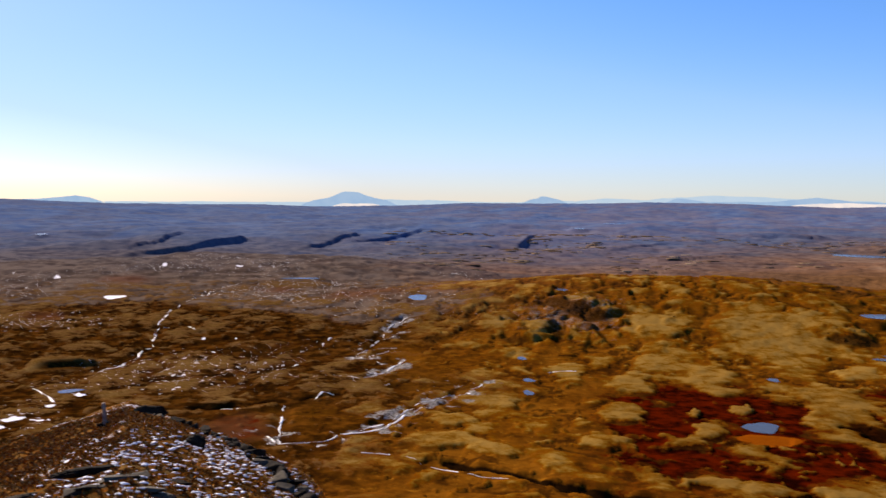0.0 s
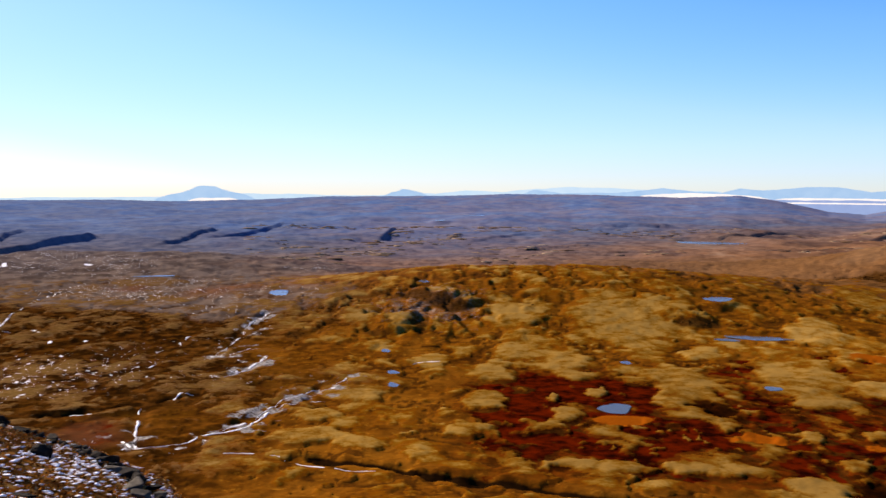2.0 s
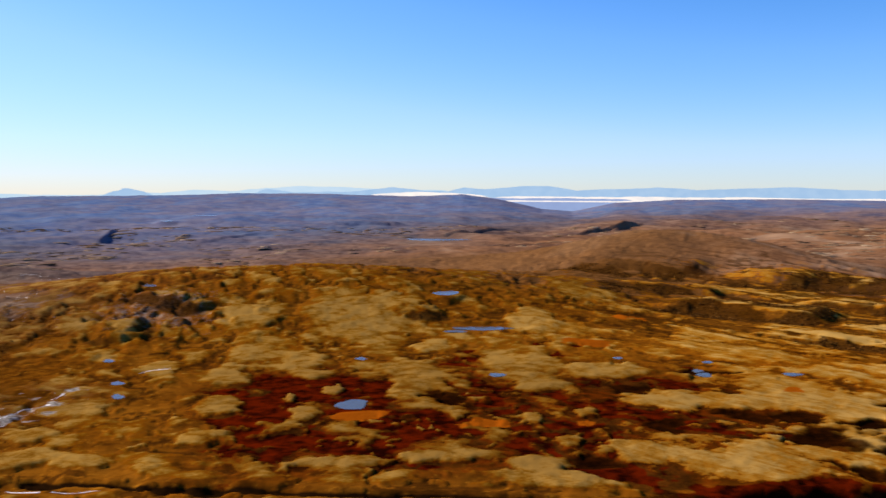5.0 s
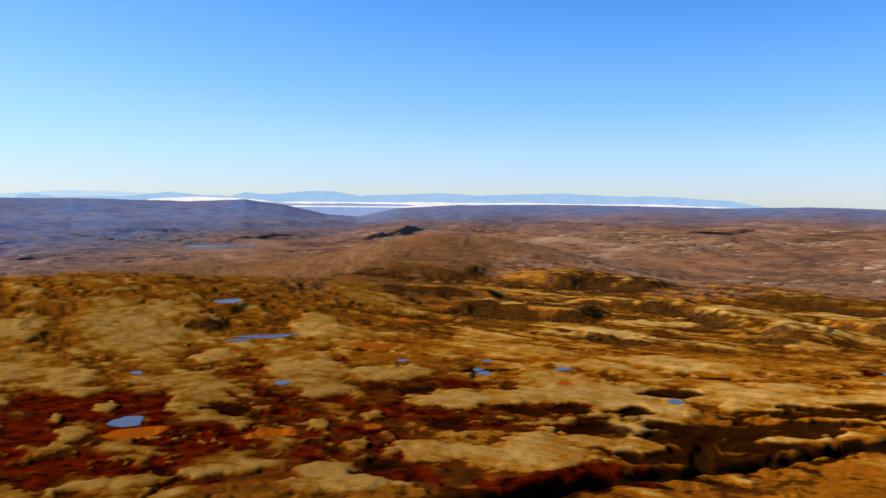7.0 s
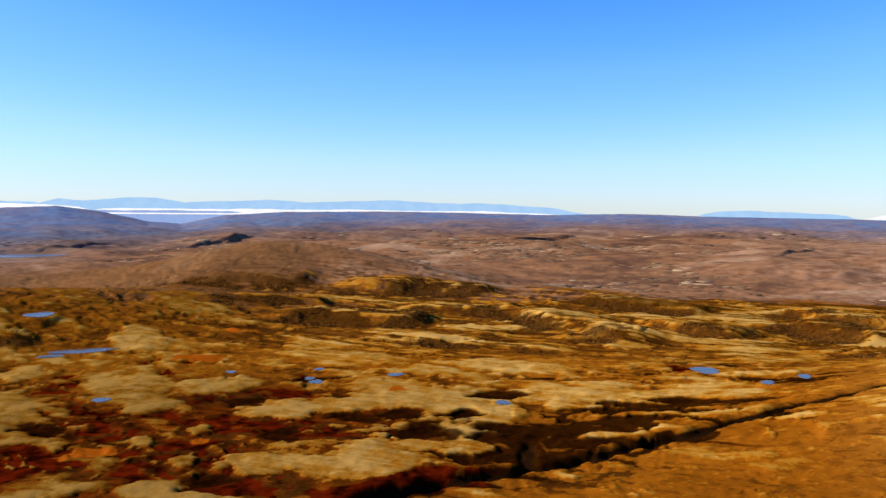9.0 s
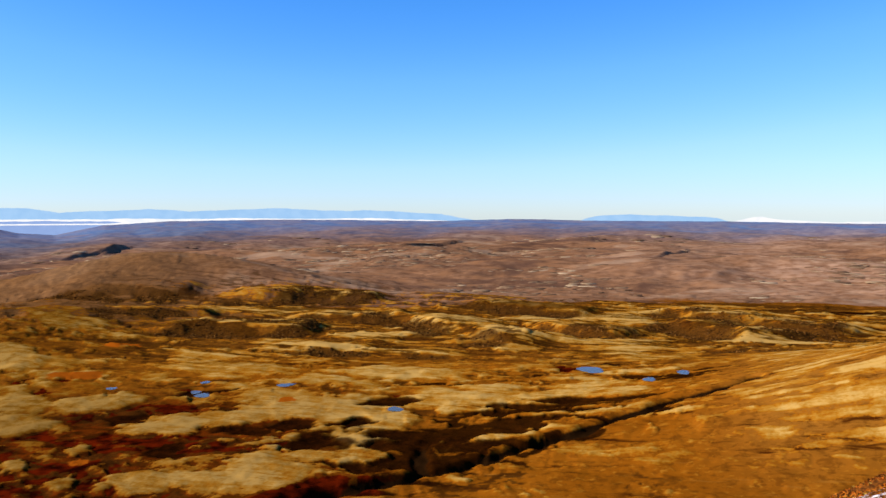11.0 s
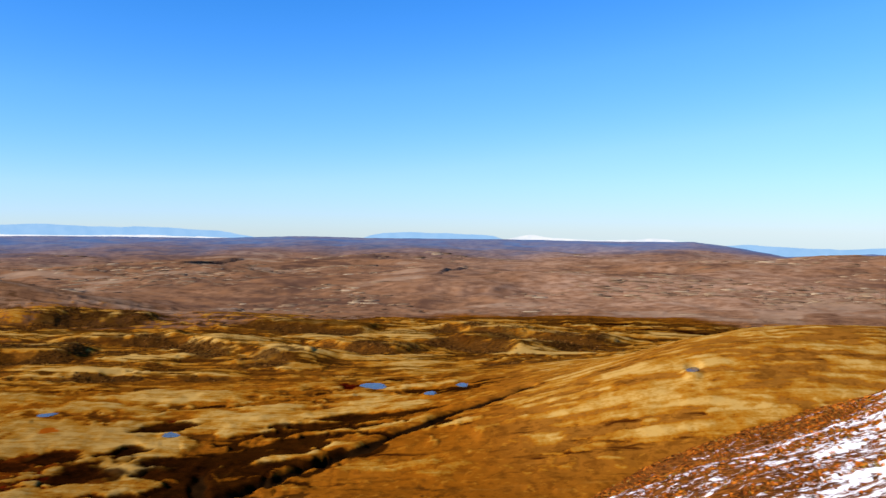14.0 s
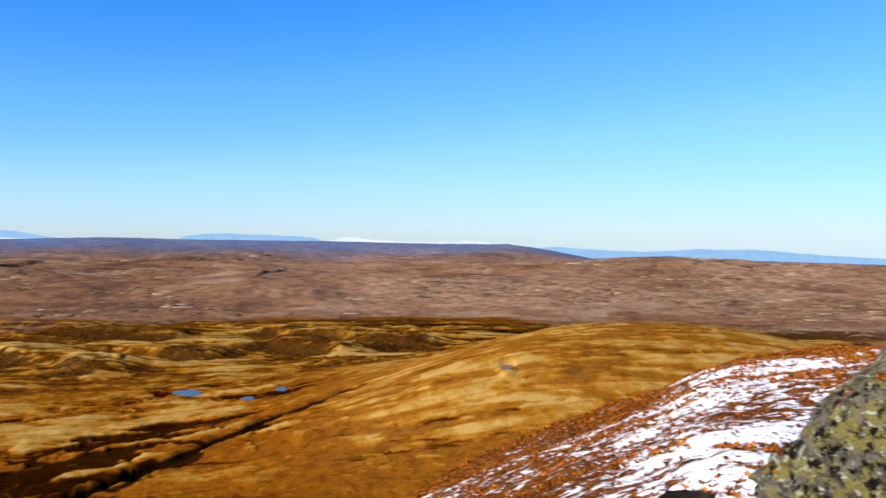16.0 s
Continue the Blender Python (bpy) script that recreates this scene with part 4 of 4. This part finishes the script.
# ---- thickets of bare scrub in the hollows ----
def clumps(name, places, sizes, material, label, category, seed):
    """Many small ragged clumps in one mesh."""
    rng = np.random.RandomState(seed)
    g = (1 + 5 ** 0.5) / 2
    ico = np.array([(-1, g, 0), (1, g, 0), (-1, -g, 0), (1, -g, 0), (0, -1, g), (0, 1, g), (0, -1, -g), (0, 1, -g), (g, 0, -1), (g, 0, 1), (-g, 0, -1), (-g, 0, 1)]) / 1.9
    tri = np.array([(0, 11, 5), (0, 5, 1), (0, 1, 7), (0, 7, 10), (0, 10, 11), (1, 5, 9), (5, 11, 4), (11, 10, 2), (10, 7, 6), (7, 1, 8), (3, 9, 4), (3, 4, 2), (3, 2, 6), (3, 6, 8), (3, 8, 9), (4, 9, 5), (2, 4, 11), (6, 2, 10), (8, 6, 7), (9, 8, 1)])
    m = len(places)
    v = ico[None] * rng.uniform(0.55, 1.3, (m, 12, 1))
    v = v * sizes[:, None, :] + places[:, None, :]
    f = tri[None] + 12 * np.arange(m)[:, None, None]
    me = mesh_from(name, v.reshape(-1, 3), f.reshape(-1, 3))
    me.materials.append(material)
    return tagged(new(name, me), label, category, kind="stuff")


def scatter(items, number, seed, key):
    rng = np.random.RandomState(seed)
    out = []
    for az, r, w, d in items:
        n = int(number * w * d)
        u, v = rng.uniform(-0.62, 0.62, n) * w, rng.uniform(-0.62, 0.62, n) * d
        a = radians(az)
        cx, cy = polar(az, r)
        out.append(np.stack([cx + u * math.cos(a) + v * math.sin(a), cy - u * math.sin(a) + v * math.cos(a)], -1))
    p = np.concatenate(out)
    z, cover = land(p[:, 0], p[:, 1])
    keep = cover[key] > rng.uniform(0.2, 0.8, len(p))
    return np.column_stack([p, z])[keep]


bushes = scatter(SCRUB, 0.030, 5, "scrub")
rng = np.random.RandomState(8)
free = np.sqrt(rng.uniform(600 ** 2, 1120 ** 2, 200000))
turned = np.radians(rng.uniform(33, 86, 200000))
free = np.column_stack([free * np.sin(turned), free * np.cos(turned)])
free_z, free_cover = land(free[:, 0], free[:, 1])
bushes = np.concatenate([bushes, np.column_stack([free, free_z])[free_cover["scrub"] > rng.uniform(0.3, 2.0, 200000)]])
high = rng.uniform(0.25, 0.95, len(bushes))
bushes[:, 2] += 0.3 * high
clumps("scrub", bushes, np.column_stack([high * 0.9, high * 0.9, high * 1.0]), BUSH, "dark leafless birch and willow scrub in the hollows", "shrubs", 3)


# ---- pale rock outcrops on the far plateau ----
def whalebacks(number, seed):
    """Low lichen-grey backs of bedrock, laid long across the camera's view, in loose swarms."""
    rng = np.random.RandomState(seed)
    r = np.exp(rng.uniform(math.log(1260), math.log(3500), number))
    az = rng.uniform(-4, 112, number)
    x, y = r * np.sin(np.radians(az)), r * np.cos(np.radians(az))
    swarm = 0.7 * fbm(x, y, 420, 97, 3) + 0.5 * fbm(x, y, 110, 98, 3) + 0.16 * sstep(40, 75, az) - 0.10 * sstep(2600, 3800, r)
    ok = (swarm > rng.uniform(0.10, 0.55, number)) & ((r < 2600) | (az > 42))
    x, y, r, az = x[ok], y[ok], r[ok], az[ok]
    m = len(x)
    long = rng.uniform(4, 13.5, m) * (r / 2100) ** 0.8 * rng.choice((0.6, 1.0, 1.7), m, p=(0.5, 0.35, 0.15))
    deep, tall = long * rng.uniform(0.3, 0.6, m), long * rng.uniform(0.05, 0.11, m)
    ring = np.linspace(0, 2 * math.pi, 11)[:-1]
    wob = 1 + 0.28 * rng.uniform(-1, 1, (m, 10))
    rows = []
    for size, up in ((1.0, -0.6), (0.86, 0.55), (0.45, 0.95)):
        rows.append(np.stack([np.cos(ring) * wob * size * long[:, None], np.sin(ring) * wob * size * deep[:, None], np.broadcast_to(up * tall[:, None], (m, 10))], -1))
    v = np.concatenate(rows, 1)
    turn_by = np.radians(8 - 0.85 * az + rng.normal(0, 12, m))[:, None]
    px, py = v[..., 0] * np.cos(turn_by) - v[..., 1] * np.sin(turn_by), v[..., 0] * np.sin(turn_by) + v[..., 1] * np.cos(turn_by)
    v = np.stack([px + x[:, None], py + y[:, None], v[..., 2] + height(x, y)[:, None]], -1)
    j = np.arange(10)
    q = [np.stack([a + j, a + (j + 1) % 10, b + (j + 1) % 10, b + j], -1) for a, b in ((0, 10), (10, 20))]
    q.append(np.array([[20, 21, 22, 23], [20, 23, 24, 25], [20, 25, 26, 27], [20, 27, 28, 29]]))
    f = (np.concatenate(q)[None] + 30 * np.arange(m)[:, None, None]).reshape(-1, 4)
    me = mesh_from("rock_outcrops", v.reshape(-1, 3), f)
    me.materials.append(PALE_ROCK)
    return tagged(new("rock_outcrops", me), "pale lichen-grey bedrock outcrops on the brown plateau", "rocks", kind="stuff")


PALE_ROCK = leafy("pale_rock", ((0.0, (0.095, 0.054, 0.030)), (0.35, (0.150, 0.095, 0.054)), (0.7, (0.205, 0.138, 0.080)), (0.92, (0.27, 0.195, 0.12))))
whalebacks(24000, 44)


# ---- foreground ----
def rock_mesh(size, seed, level=3, flat=0.55, peak=None):
    """A weathered block: a rough ball cut by random planes."""
    rng = random.Random(seed)
    bm = bmesh.new()
    bmesh.ops.create_icosphere(bm, subdivisions=level, radius=1)
    cuts = []
    for _ in range(22 if peak else 14):
        d = Vector((rng.gauss(0, 1), rng.gauss(0, 1), rng.gauss(0, 0.8))).normalized()
        cuts.append((d, rng.uniform(flat, 0.88)))
    off = Vector((seed * 3.7 % 91, seed * 1.3 % 57, seed * 7.1 % 43))
    for v in bm.verts:
        p = v.co.copy()
        for d, far in cuts:
            over = p.dot(d) - far
            if over > 0:
                p -= d * over * 0.9
        q = p + off
        p *= 1 + 0.12 * noise.noise(q * 1.7) + (0.12 if level > 4 else 0.05) * noise.noise(q * 4.3) + (0.025 * noise.noise(q * 11) if level > 3 else 0) + (0.06 * noise.noise(q * 8) if level > 4 else 0)
        if peak:
            u = min(abs(p.x), 0.98)
            p.z *= (1 - u ** peak) / math.sqrt(1 - u * u)
        v.co = (p.x * size[0], p.y * size[1], p.z * size[2])
    me = bpy.data.meshes.new("boulder")
    bm.to_mesh(me)
    bm.free()
    if level > 4:
        me.polygons.foreach_set("use_smooth", np.ones(len(me.polygons), bool))
    return me


def block_mesh(size, seed):
    """An angular frost-split block: the hull of a few random corners, edges worn."""
    rng = random.Random(seed)
    bm = bmesh.new()
    for _ in range(17):
        p = Vector((rng.uniform(-1, 1), rng.uniform(-1, 1), rng.uniform(-1, 1)))
        p /= max(abs(p.x), abs(p.y), abs(p.z)) ** 0.75
        bm.verts.new((p.x * size[0], p.y * size[1], p.z * size[2]))
    hull = bmesh.ops.convex_hull(bm, input=bm.verts)
    bmesh.ops.delete(bm, geom=[v for v in bm.verts if not v.link_faces], context="VERTS")
    bmesh.ops.bevel(bm, geom=bm.edges[:], offset=0.09 * min(size), segments=1, affect="EDGES")
    bmesh.ops.recalc_face_normals(bm, faces=bm.faces)
    me = bpy.data.meshes.new("boulder")
    bm.to_mesh(me)
    bm.free()
    return me


def boulder(az, r, size, seed, material, label, sink=0.35, level=3, spin=0.0, peak=None, group="", lean=0.0):
    me = rock_mesh(size, seed, level, 0.66 if peak else 0.72, peak) if level > 4 else block_mesh(size, seed)
    me.materials.append(material)
    ob = new("boulder", me)
    x, y = polar(az, r)
    ob.matrix_world = pose(x, y, float(height(x, y)[0]) + size[2] * (1 - 2 * sink), lean, 0, -az + spin)
    return tagged(ob, label, "boulder", group)


def lichen_rock():
    m, n, l, bsdf = nodes_of("lichen_rock")
    where = n.new("ShaderNodeNewGeometry").outputs["Position"]
    stone = blend(n, l, ramp(n, l, noise_node(n, l, where, 9, 5, 0.65), 0.35, 0.65), (0.030, 0.026, 0.019), (0.135, 0.115, 0.080))
    green = blend(n, l, noise_node(n, l, where, 40, 3), (0.070, 0.056, 0.012), (0.24, 0.20, 0.055))
    colour = blend(n, l, ramp(n, l, noise_node(n, l, where, 5, 6, 0.72, 0.6), 0.49, 0.56), stone, green)
    colour = blend(n, l, ramp(n, l, noise_node(n, l, where, 11, 4, 0.6, 0.4), 0.57, 0.63), colour, (0.30, 0.29, 0.21))
    colour = blend(n, l, ramp(n, l, noise_node(n, l, where, 7.5, 5, 0.7), 0.53, 0.60), colour, (0.006, 0.005, 0.004))
    colour = blend(n, l, ramp(n, l, noise_node(n, l, where, 2.1, 4, 0.7), 0.64, 0.68), colour, (0.20, 0.035, 0.005))
    l.new(colour, bsdf.inputs["Base Color"])
    bsdf.inputs["Roughness"].default_value = 0.95
    bsdf.inputs["Specular IOR Level"].default_value = 0.05
    bump = n.new("ShaderNodeBump")
    bump.inputs["Strength"].default_value, bump.inputs["Distance"].default_value = 1.0, 0.12
    l.new(noise_node(n, l, where, 9, 6, 0.7), bump.inputs["Height"])
    l.new(bump.outputs[0], bsdf.inputs["Normal"])
    return m


# dark stone, blackened further by backlit shade put into the colour
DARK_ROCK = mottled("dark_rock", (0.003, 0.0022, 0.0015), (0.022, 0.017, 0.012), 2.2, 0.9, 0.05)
GREY_ROCK = mottled("grey_rock", (0.022, 0.019, 0.015), (0.095, 0.082, 0.062), 1.6, 0.9, 0.05)
LICHEN_ROCK = lichen_rock()
HEATHER = leafy("heather_leaves", ((0.0, (0.045, 0.015, 0.004)), (0.34, (0.13, 0.040, 0.007)), (0.58, (0.30, 0.066, 0.006)), (0.72, (0.44, 0.13, 0.012)), (0.92, (0.20, 0.13, 0.025))))
BROWN_HEATH = leafy("brown_heath", ((0.0, (0.07, 0.026, 0.007)), (0.22, (0.19, 0.065, 0.010)), (0.55, (0.33, 0.11, 0.014)), (0.85, (0.32, 0.22, 0.09))))
WOOD = mottled("weathered_wood", (0.15, 0.125, 0.10), (0.32, 0.28, 0.23), 14, 0.85, 0.01)

boulder(114.6, 9.6, (1.72, 1.25, 1.90), 21, LICHEN_ROCK, "large grey boulder covered in yellow-green map lichen", 0.5, 6, 4, 2.1)
boulder(101.7, 9.3, (0.36, 0.30, 0.26), 5, DARK_ROCK, "small dark angular rock beside the lichen boulder", 0.36, 5, 20)
boulder(99.6, 9.0, (0.16, 0.14, 0.10), 6, GREY_ROCK, "small pale stone in the snow", 0.3)
EDGE = "boulders along the spur edge"
boulder(-18.8, 43.5, (0.78, 0.45, 0.42), 31, DARK_ROCK, "big square dark boulder at the spur's end", 0.3, 5, 10, group=EDGE)
boulder(-16.0, 26.5, (0.36, 0.28, 0.24), 32, DARK_ROCK, "dark oval boulder among snow and heather", 0.25, 5, group=EDGE)
boulder(-21.8, 18.2, (0.9, 0.22, 0.10), 33, DARK_ROCK, "long dark slab of rock, its shaded side put into the colour", 0.35, 5, 6, group=EDGE, lean=-10)
boulder(-18.0, 16.4, (0.5, 0.2, 0.08), 34, DARK_ROCK, "long dark slab of rock, its shaded side put into the colour", 0.35, 5, -14, group=EDGE, lean=-10)
boulder(-26.0, 19.0, (0.6, 0.2, 0.09), 35, DARK_ROCK, "long dark slab of rock, its shaded side put into the colour", 0.35, 5, 8, group=EDGE, lean=-10)
for index in range(14):
    rr = random.Random(700 + index)
    boulder(-27.8 + 0.74 * index, 15.8 - 0.22 * index + rr.uniform(-0.8, 0.8), (rr.uniform(0.16, 0.36), rr.uniform(0.15, 0.3), rr.uniform(0.03, 0.05)), 60 + index, GREY_ROCK, "flat grey rock slab showing through the heather", 0.42, 3, rr.uniform(-25, 25), group="rock slabs on the spur", lean=-11)
for index in range(56):
    rr = random.Random(800 + index)
    f = index / 55
    az = -18.4 + 9.9 * f + rr.uniform(-0.9, 0.35)
    reach = 44 - 22 * f ** 0.8
    big = rr.choice((0.10, 0.12, 0.15, 0.18, 0.26))
    boulder(az, reach + rr.uniform(-2.4, 1.0), (big * rr.uniform(0.9, 1.9), big * rr.uniform(0.7, 1.2), big * rr.uniform(0.6, 1.0)), 100 + index, DARK_ROCK if rr.random() < 0.85 else GREY_ROCK, "dark broken rock dusted with snow on the spur's edge", 0.35, 3, rr.uniform(0, 180), group=EDGE, lean=rr.uniform(-20, 5))


def part(name, bm, material, parent, label=""):
    me = bpy.data.meshes.new(name)
    bm.to_mesh(me)
    bm.free()
    me.materials.append(material)
    ob = new(name, me)
    ob.parent = parent
    return tagged(ob, label)


def marker_post(az, r):
    x, y = polar(az, r)
    base = tagged(new("marker_post"), "weathered grey wooden trail post wedged in stones", "post")
    base.matrix_world = pose(x, y, float(height(x, y)[0]) - 0.05, 0, -4, -az)
    bm = bmesh.new()
    bmesh.ops.create_cube(bm, size=1)
    for v in bm.verts:
        top = v.co.z > 0
        v.co = (v.co.x * (0.125 if top else 0.14), v.co.y * 0.12, 0.86 + 0.03 * (v.co.x > 0) if top else 0)
    bmesh.ops.bevel(bm, geom=bm.edges[:], offset=0.012, segments=2, affect="EDGES")
    part("shaft", bm, WOOD, base)
    for i, (px, py, q) in enumerate(((0.17, -0.08, 0.15), (-0.15, -0.1, 0.13), (0.05, -0.2, 0.14), (0.0, 0.18, 0.16), (0.3, -0.05, 0.12))):
        me = rock_mesh((q, q * 0.9, q * 0.75), 150 + i, 2)
        me.materials.append(DARK_ROCK)
        stone = new("stone", me)
        stone.parent, stone.location = base, (px, py, 0.1)


marker_post(-21.4, 33.4)


def leaves(name, places, sizes, material, label, category, seed, blades=9):
    """Many tufts of small pointed leaves in one mesh."""
    rng = np.random.RandomState(seed)
    m = len(places)
    a = rng.uniform(0, 2 * math.pi, (m, blades))
    out = rng.uniform(0.3, 1.0, (m, blades))
    root = np.stack([0.25 * np.cos(a), 0.25 * np.sin(a), -0.1 + 0 * a], -1)
    tip = np.stack([out * np.cos(a), out * np.sin(a), rng.uniform(0.2, 1.1, (m, blades))], -1)
    wide = rng.uniform(0.16, 0.34, (m, blades))
    side = np.stack([-np.sin(a) * wide, np.cos(a) * wide, 0 * a], -1)
    mid = 0.55 * tip + 0.45 * root
    v = np.stack([root, mid + side, tip, mid - side], 2) * sizes[:, None, None, :] + places[:, None, None, :]
    f = np.arange(m * blades * 4).reshape(-1, 4)
    me = mesh_from(name, v.reshape(-1, 3), f)
    me.materials.append(material)
    return tagged(new(name, me), label, category, kind="stuff")


def tufts(name, az_range, r_range, count, size, material, label, seed, keep):
    rng = np.random.RandomState(seed)
    az = np.radians(rng.uniform(*az_range, count))
    r = np.sqrt(rng.uniform(r_range[0] ** 2, r_range[1] ** 2, count))
    x, y = r * np.sin(az), r * np.cos(az)
    z, cover = land(x, y)
    edge = np.interp(np.degrees(az), SLOPE_AZ, BREAK)
    ok = (rng.uniform(0, 1, count) < keep(x, y, r / edge)) & (r < edge * 1.15)
    x, y, z, r = x[ok], y[ok], z[ok], r[ok]
    q = rng.uniform(*size, len(x)) * (0.8 + r / 60)
    return leaves(name, np.column_stack([x, y, z]), np.column_stack([q * rng.uniform(0.9, 1.6, len(x)), q * rng.uniform(0.9, 1.6, len(x)), q * 0.9]), material, label, "heather", seed)


tufts("heather", (76, 122), (6.5, 66), 70000, (0.03, 0.095), HEATHER, "rust-red bearberry and heather tufts poking through snow", 11, lambda x, y, e: 0.10 + 0.85 * sstep(-0.10, 0.5, fbm(x, y, 1.8, 12, 3) + 1.0 * (e - 0.72)))
tufts("heath_tufts", (-36, -5), (9, 46), 42000, (0.03, 0.07), BROWN_HEATH, "brown heath and dry grass tufts on the spur", 13, lambda x, y, e: 0.45 + 0.55 * sstep(-0.3, 0.4, fbm(x, y, 3, 14, 3)))

tufts("bearberry", (102, 117), (6.9, 8.7), 700, (0.05, 0.12), HEATHER, "red and orange bearberry at the boulder's foot", 17, lambda x, y, e: 0.15 + 0.75 * sstep(-0.1, 0.4, fbm(x, y, 0.7, 18, 2)))

SNOW = mottled("snow", (0.62, 0.62, 0.66), (0.80, 0.80, 0.82), 6, 0.9, 0.02)


def snow_patches(number, seed):
    """Small crusts of old snow caught between the heath tufts."""
    rng = np.random.RandomState(seed)
    az = np.radians(rng.uniform(-27, -8, number))
    r = rng.uniform(12, 46, number)
    x, y = r * np.sin(az), r * np.cos(az)
    z, _ = land(x, y)
    edge = np.interp(np.degrees(az), SLOPE_AZ, BREAK)
    lie = 0.8 * fbm(x, y, 6, 107, 3) + 0.35 * np.exp(-((np.degrees(az) + 15) / 5) ** 2) + 0.3 * sstep(0.7, 0.95, r / edge) * sstep(-20, -15, np.degrees(az)) - 0.5 * (1 - sstep(-25, -21, np.degrees(az)))
    ok = (lie > rng.uniform(0.05, 1.05, number)) & (r < edge)
    x, y, z, r = x[ok], y[ok], z[ok], r[ok]
    q = rng.uniform(0.012, 0.05, len(x)) * (0.4 + r / 32)
    return clumps("snow_patches", np.column_stack([x, y, z + 0.035]), np.column_stack([2.0 * q, q, 0.45 * q]), SNOW, "scraps of old white snow among the heath", "snow", seed)


snow_patches(6500, 105)

# red plants rooted in the cracks of the lichen boulder
rock = next(o for o in scene.objects if o.name == "boulder")
rng = np.random.RandomState(77)
spots = [rock.matrix_world @ v.co for v in rock.data.vertices if v.normal.z > 0.35]
picked = np.array([spots[i] for i in rng.choice(len(spots), 420)])
picked = picked[fbm(picked[:, 0], picked[:, 1], 0.6, 79, 2) > 0.12]
size = rng.uniform(0.035, 0.10, len(picked))
leaves("bearberry", picked, np.column_stack([size, size, size * 0.8]), HEATHER, "red bearberry leaves rooted on the lichen boulder", "plants", 78)
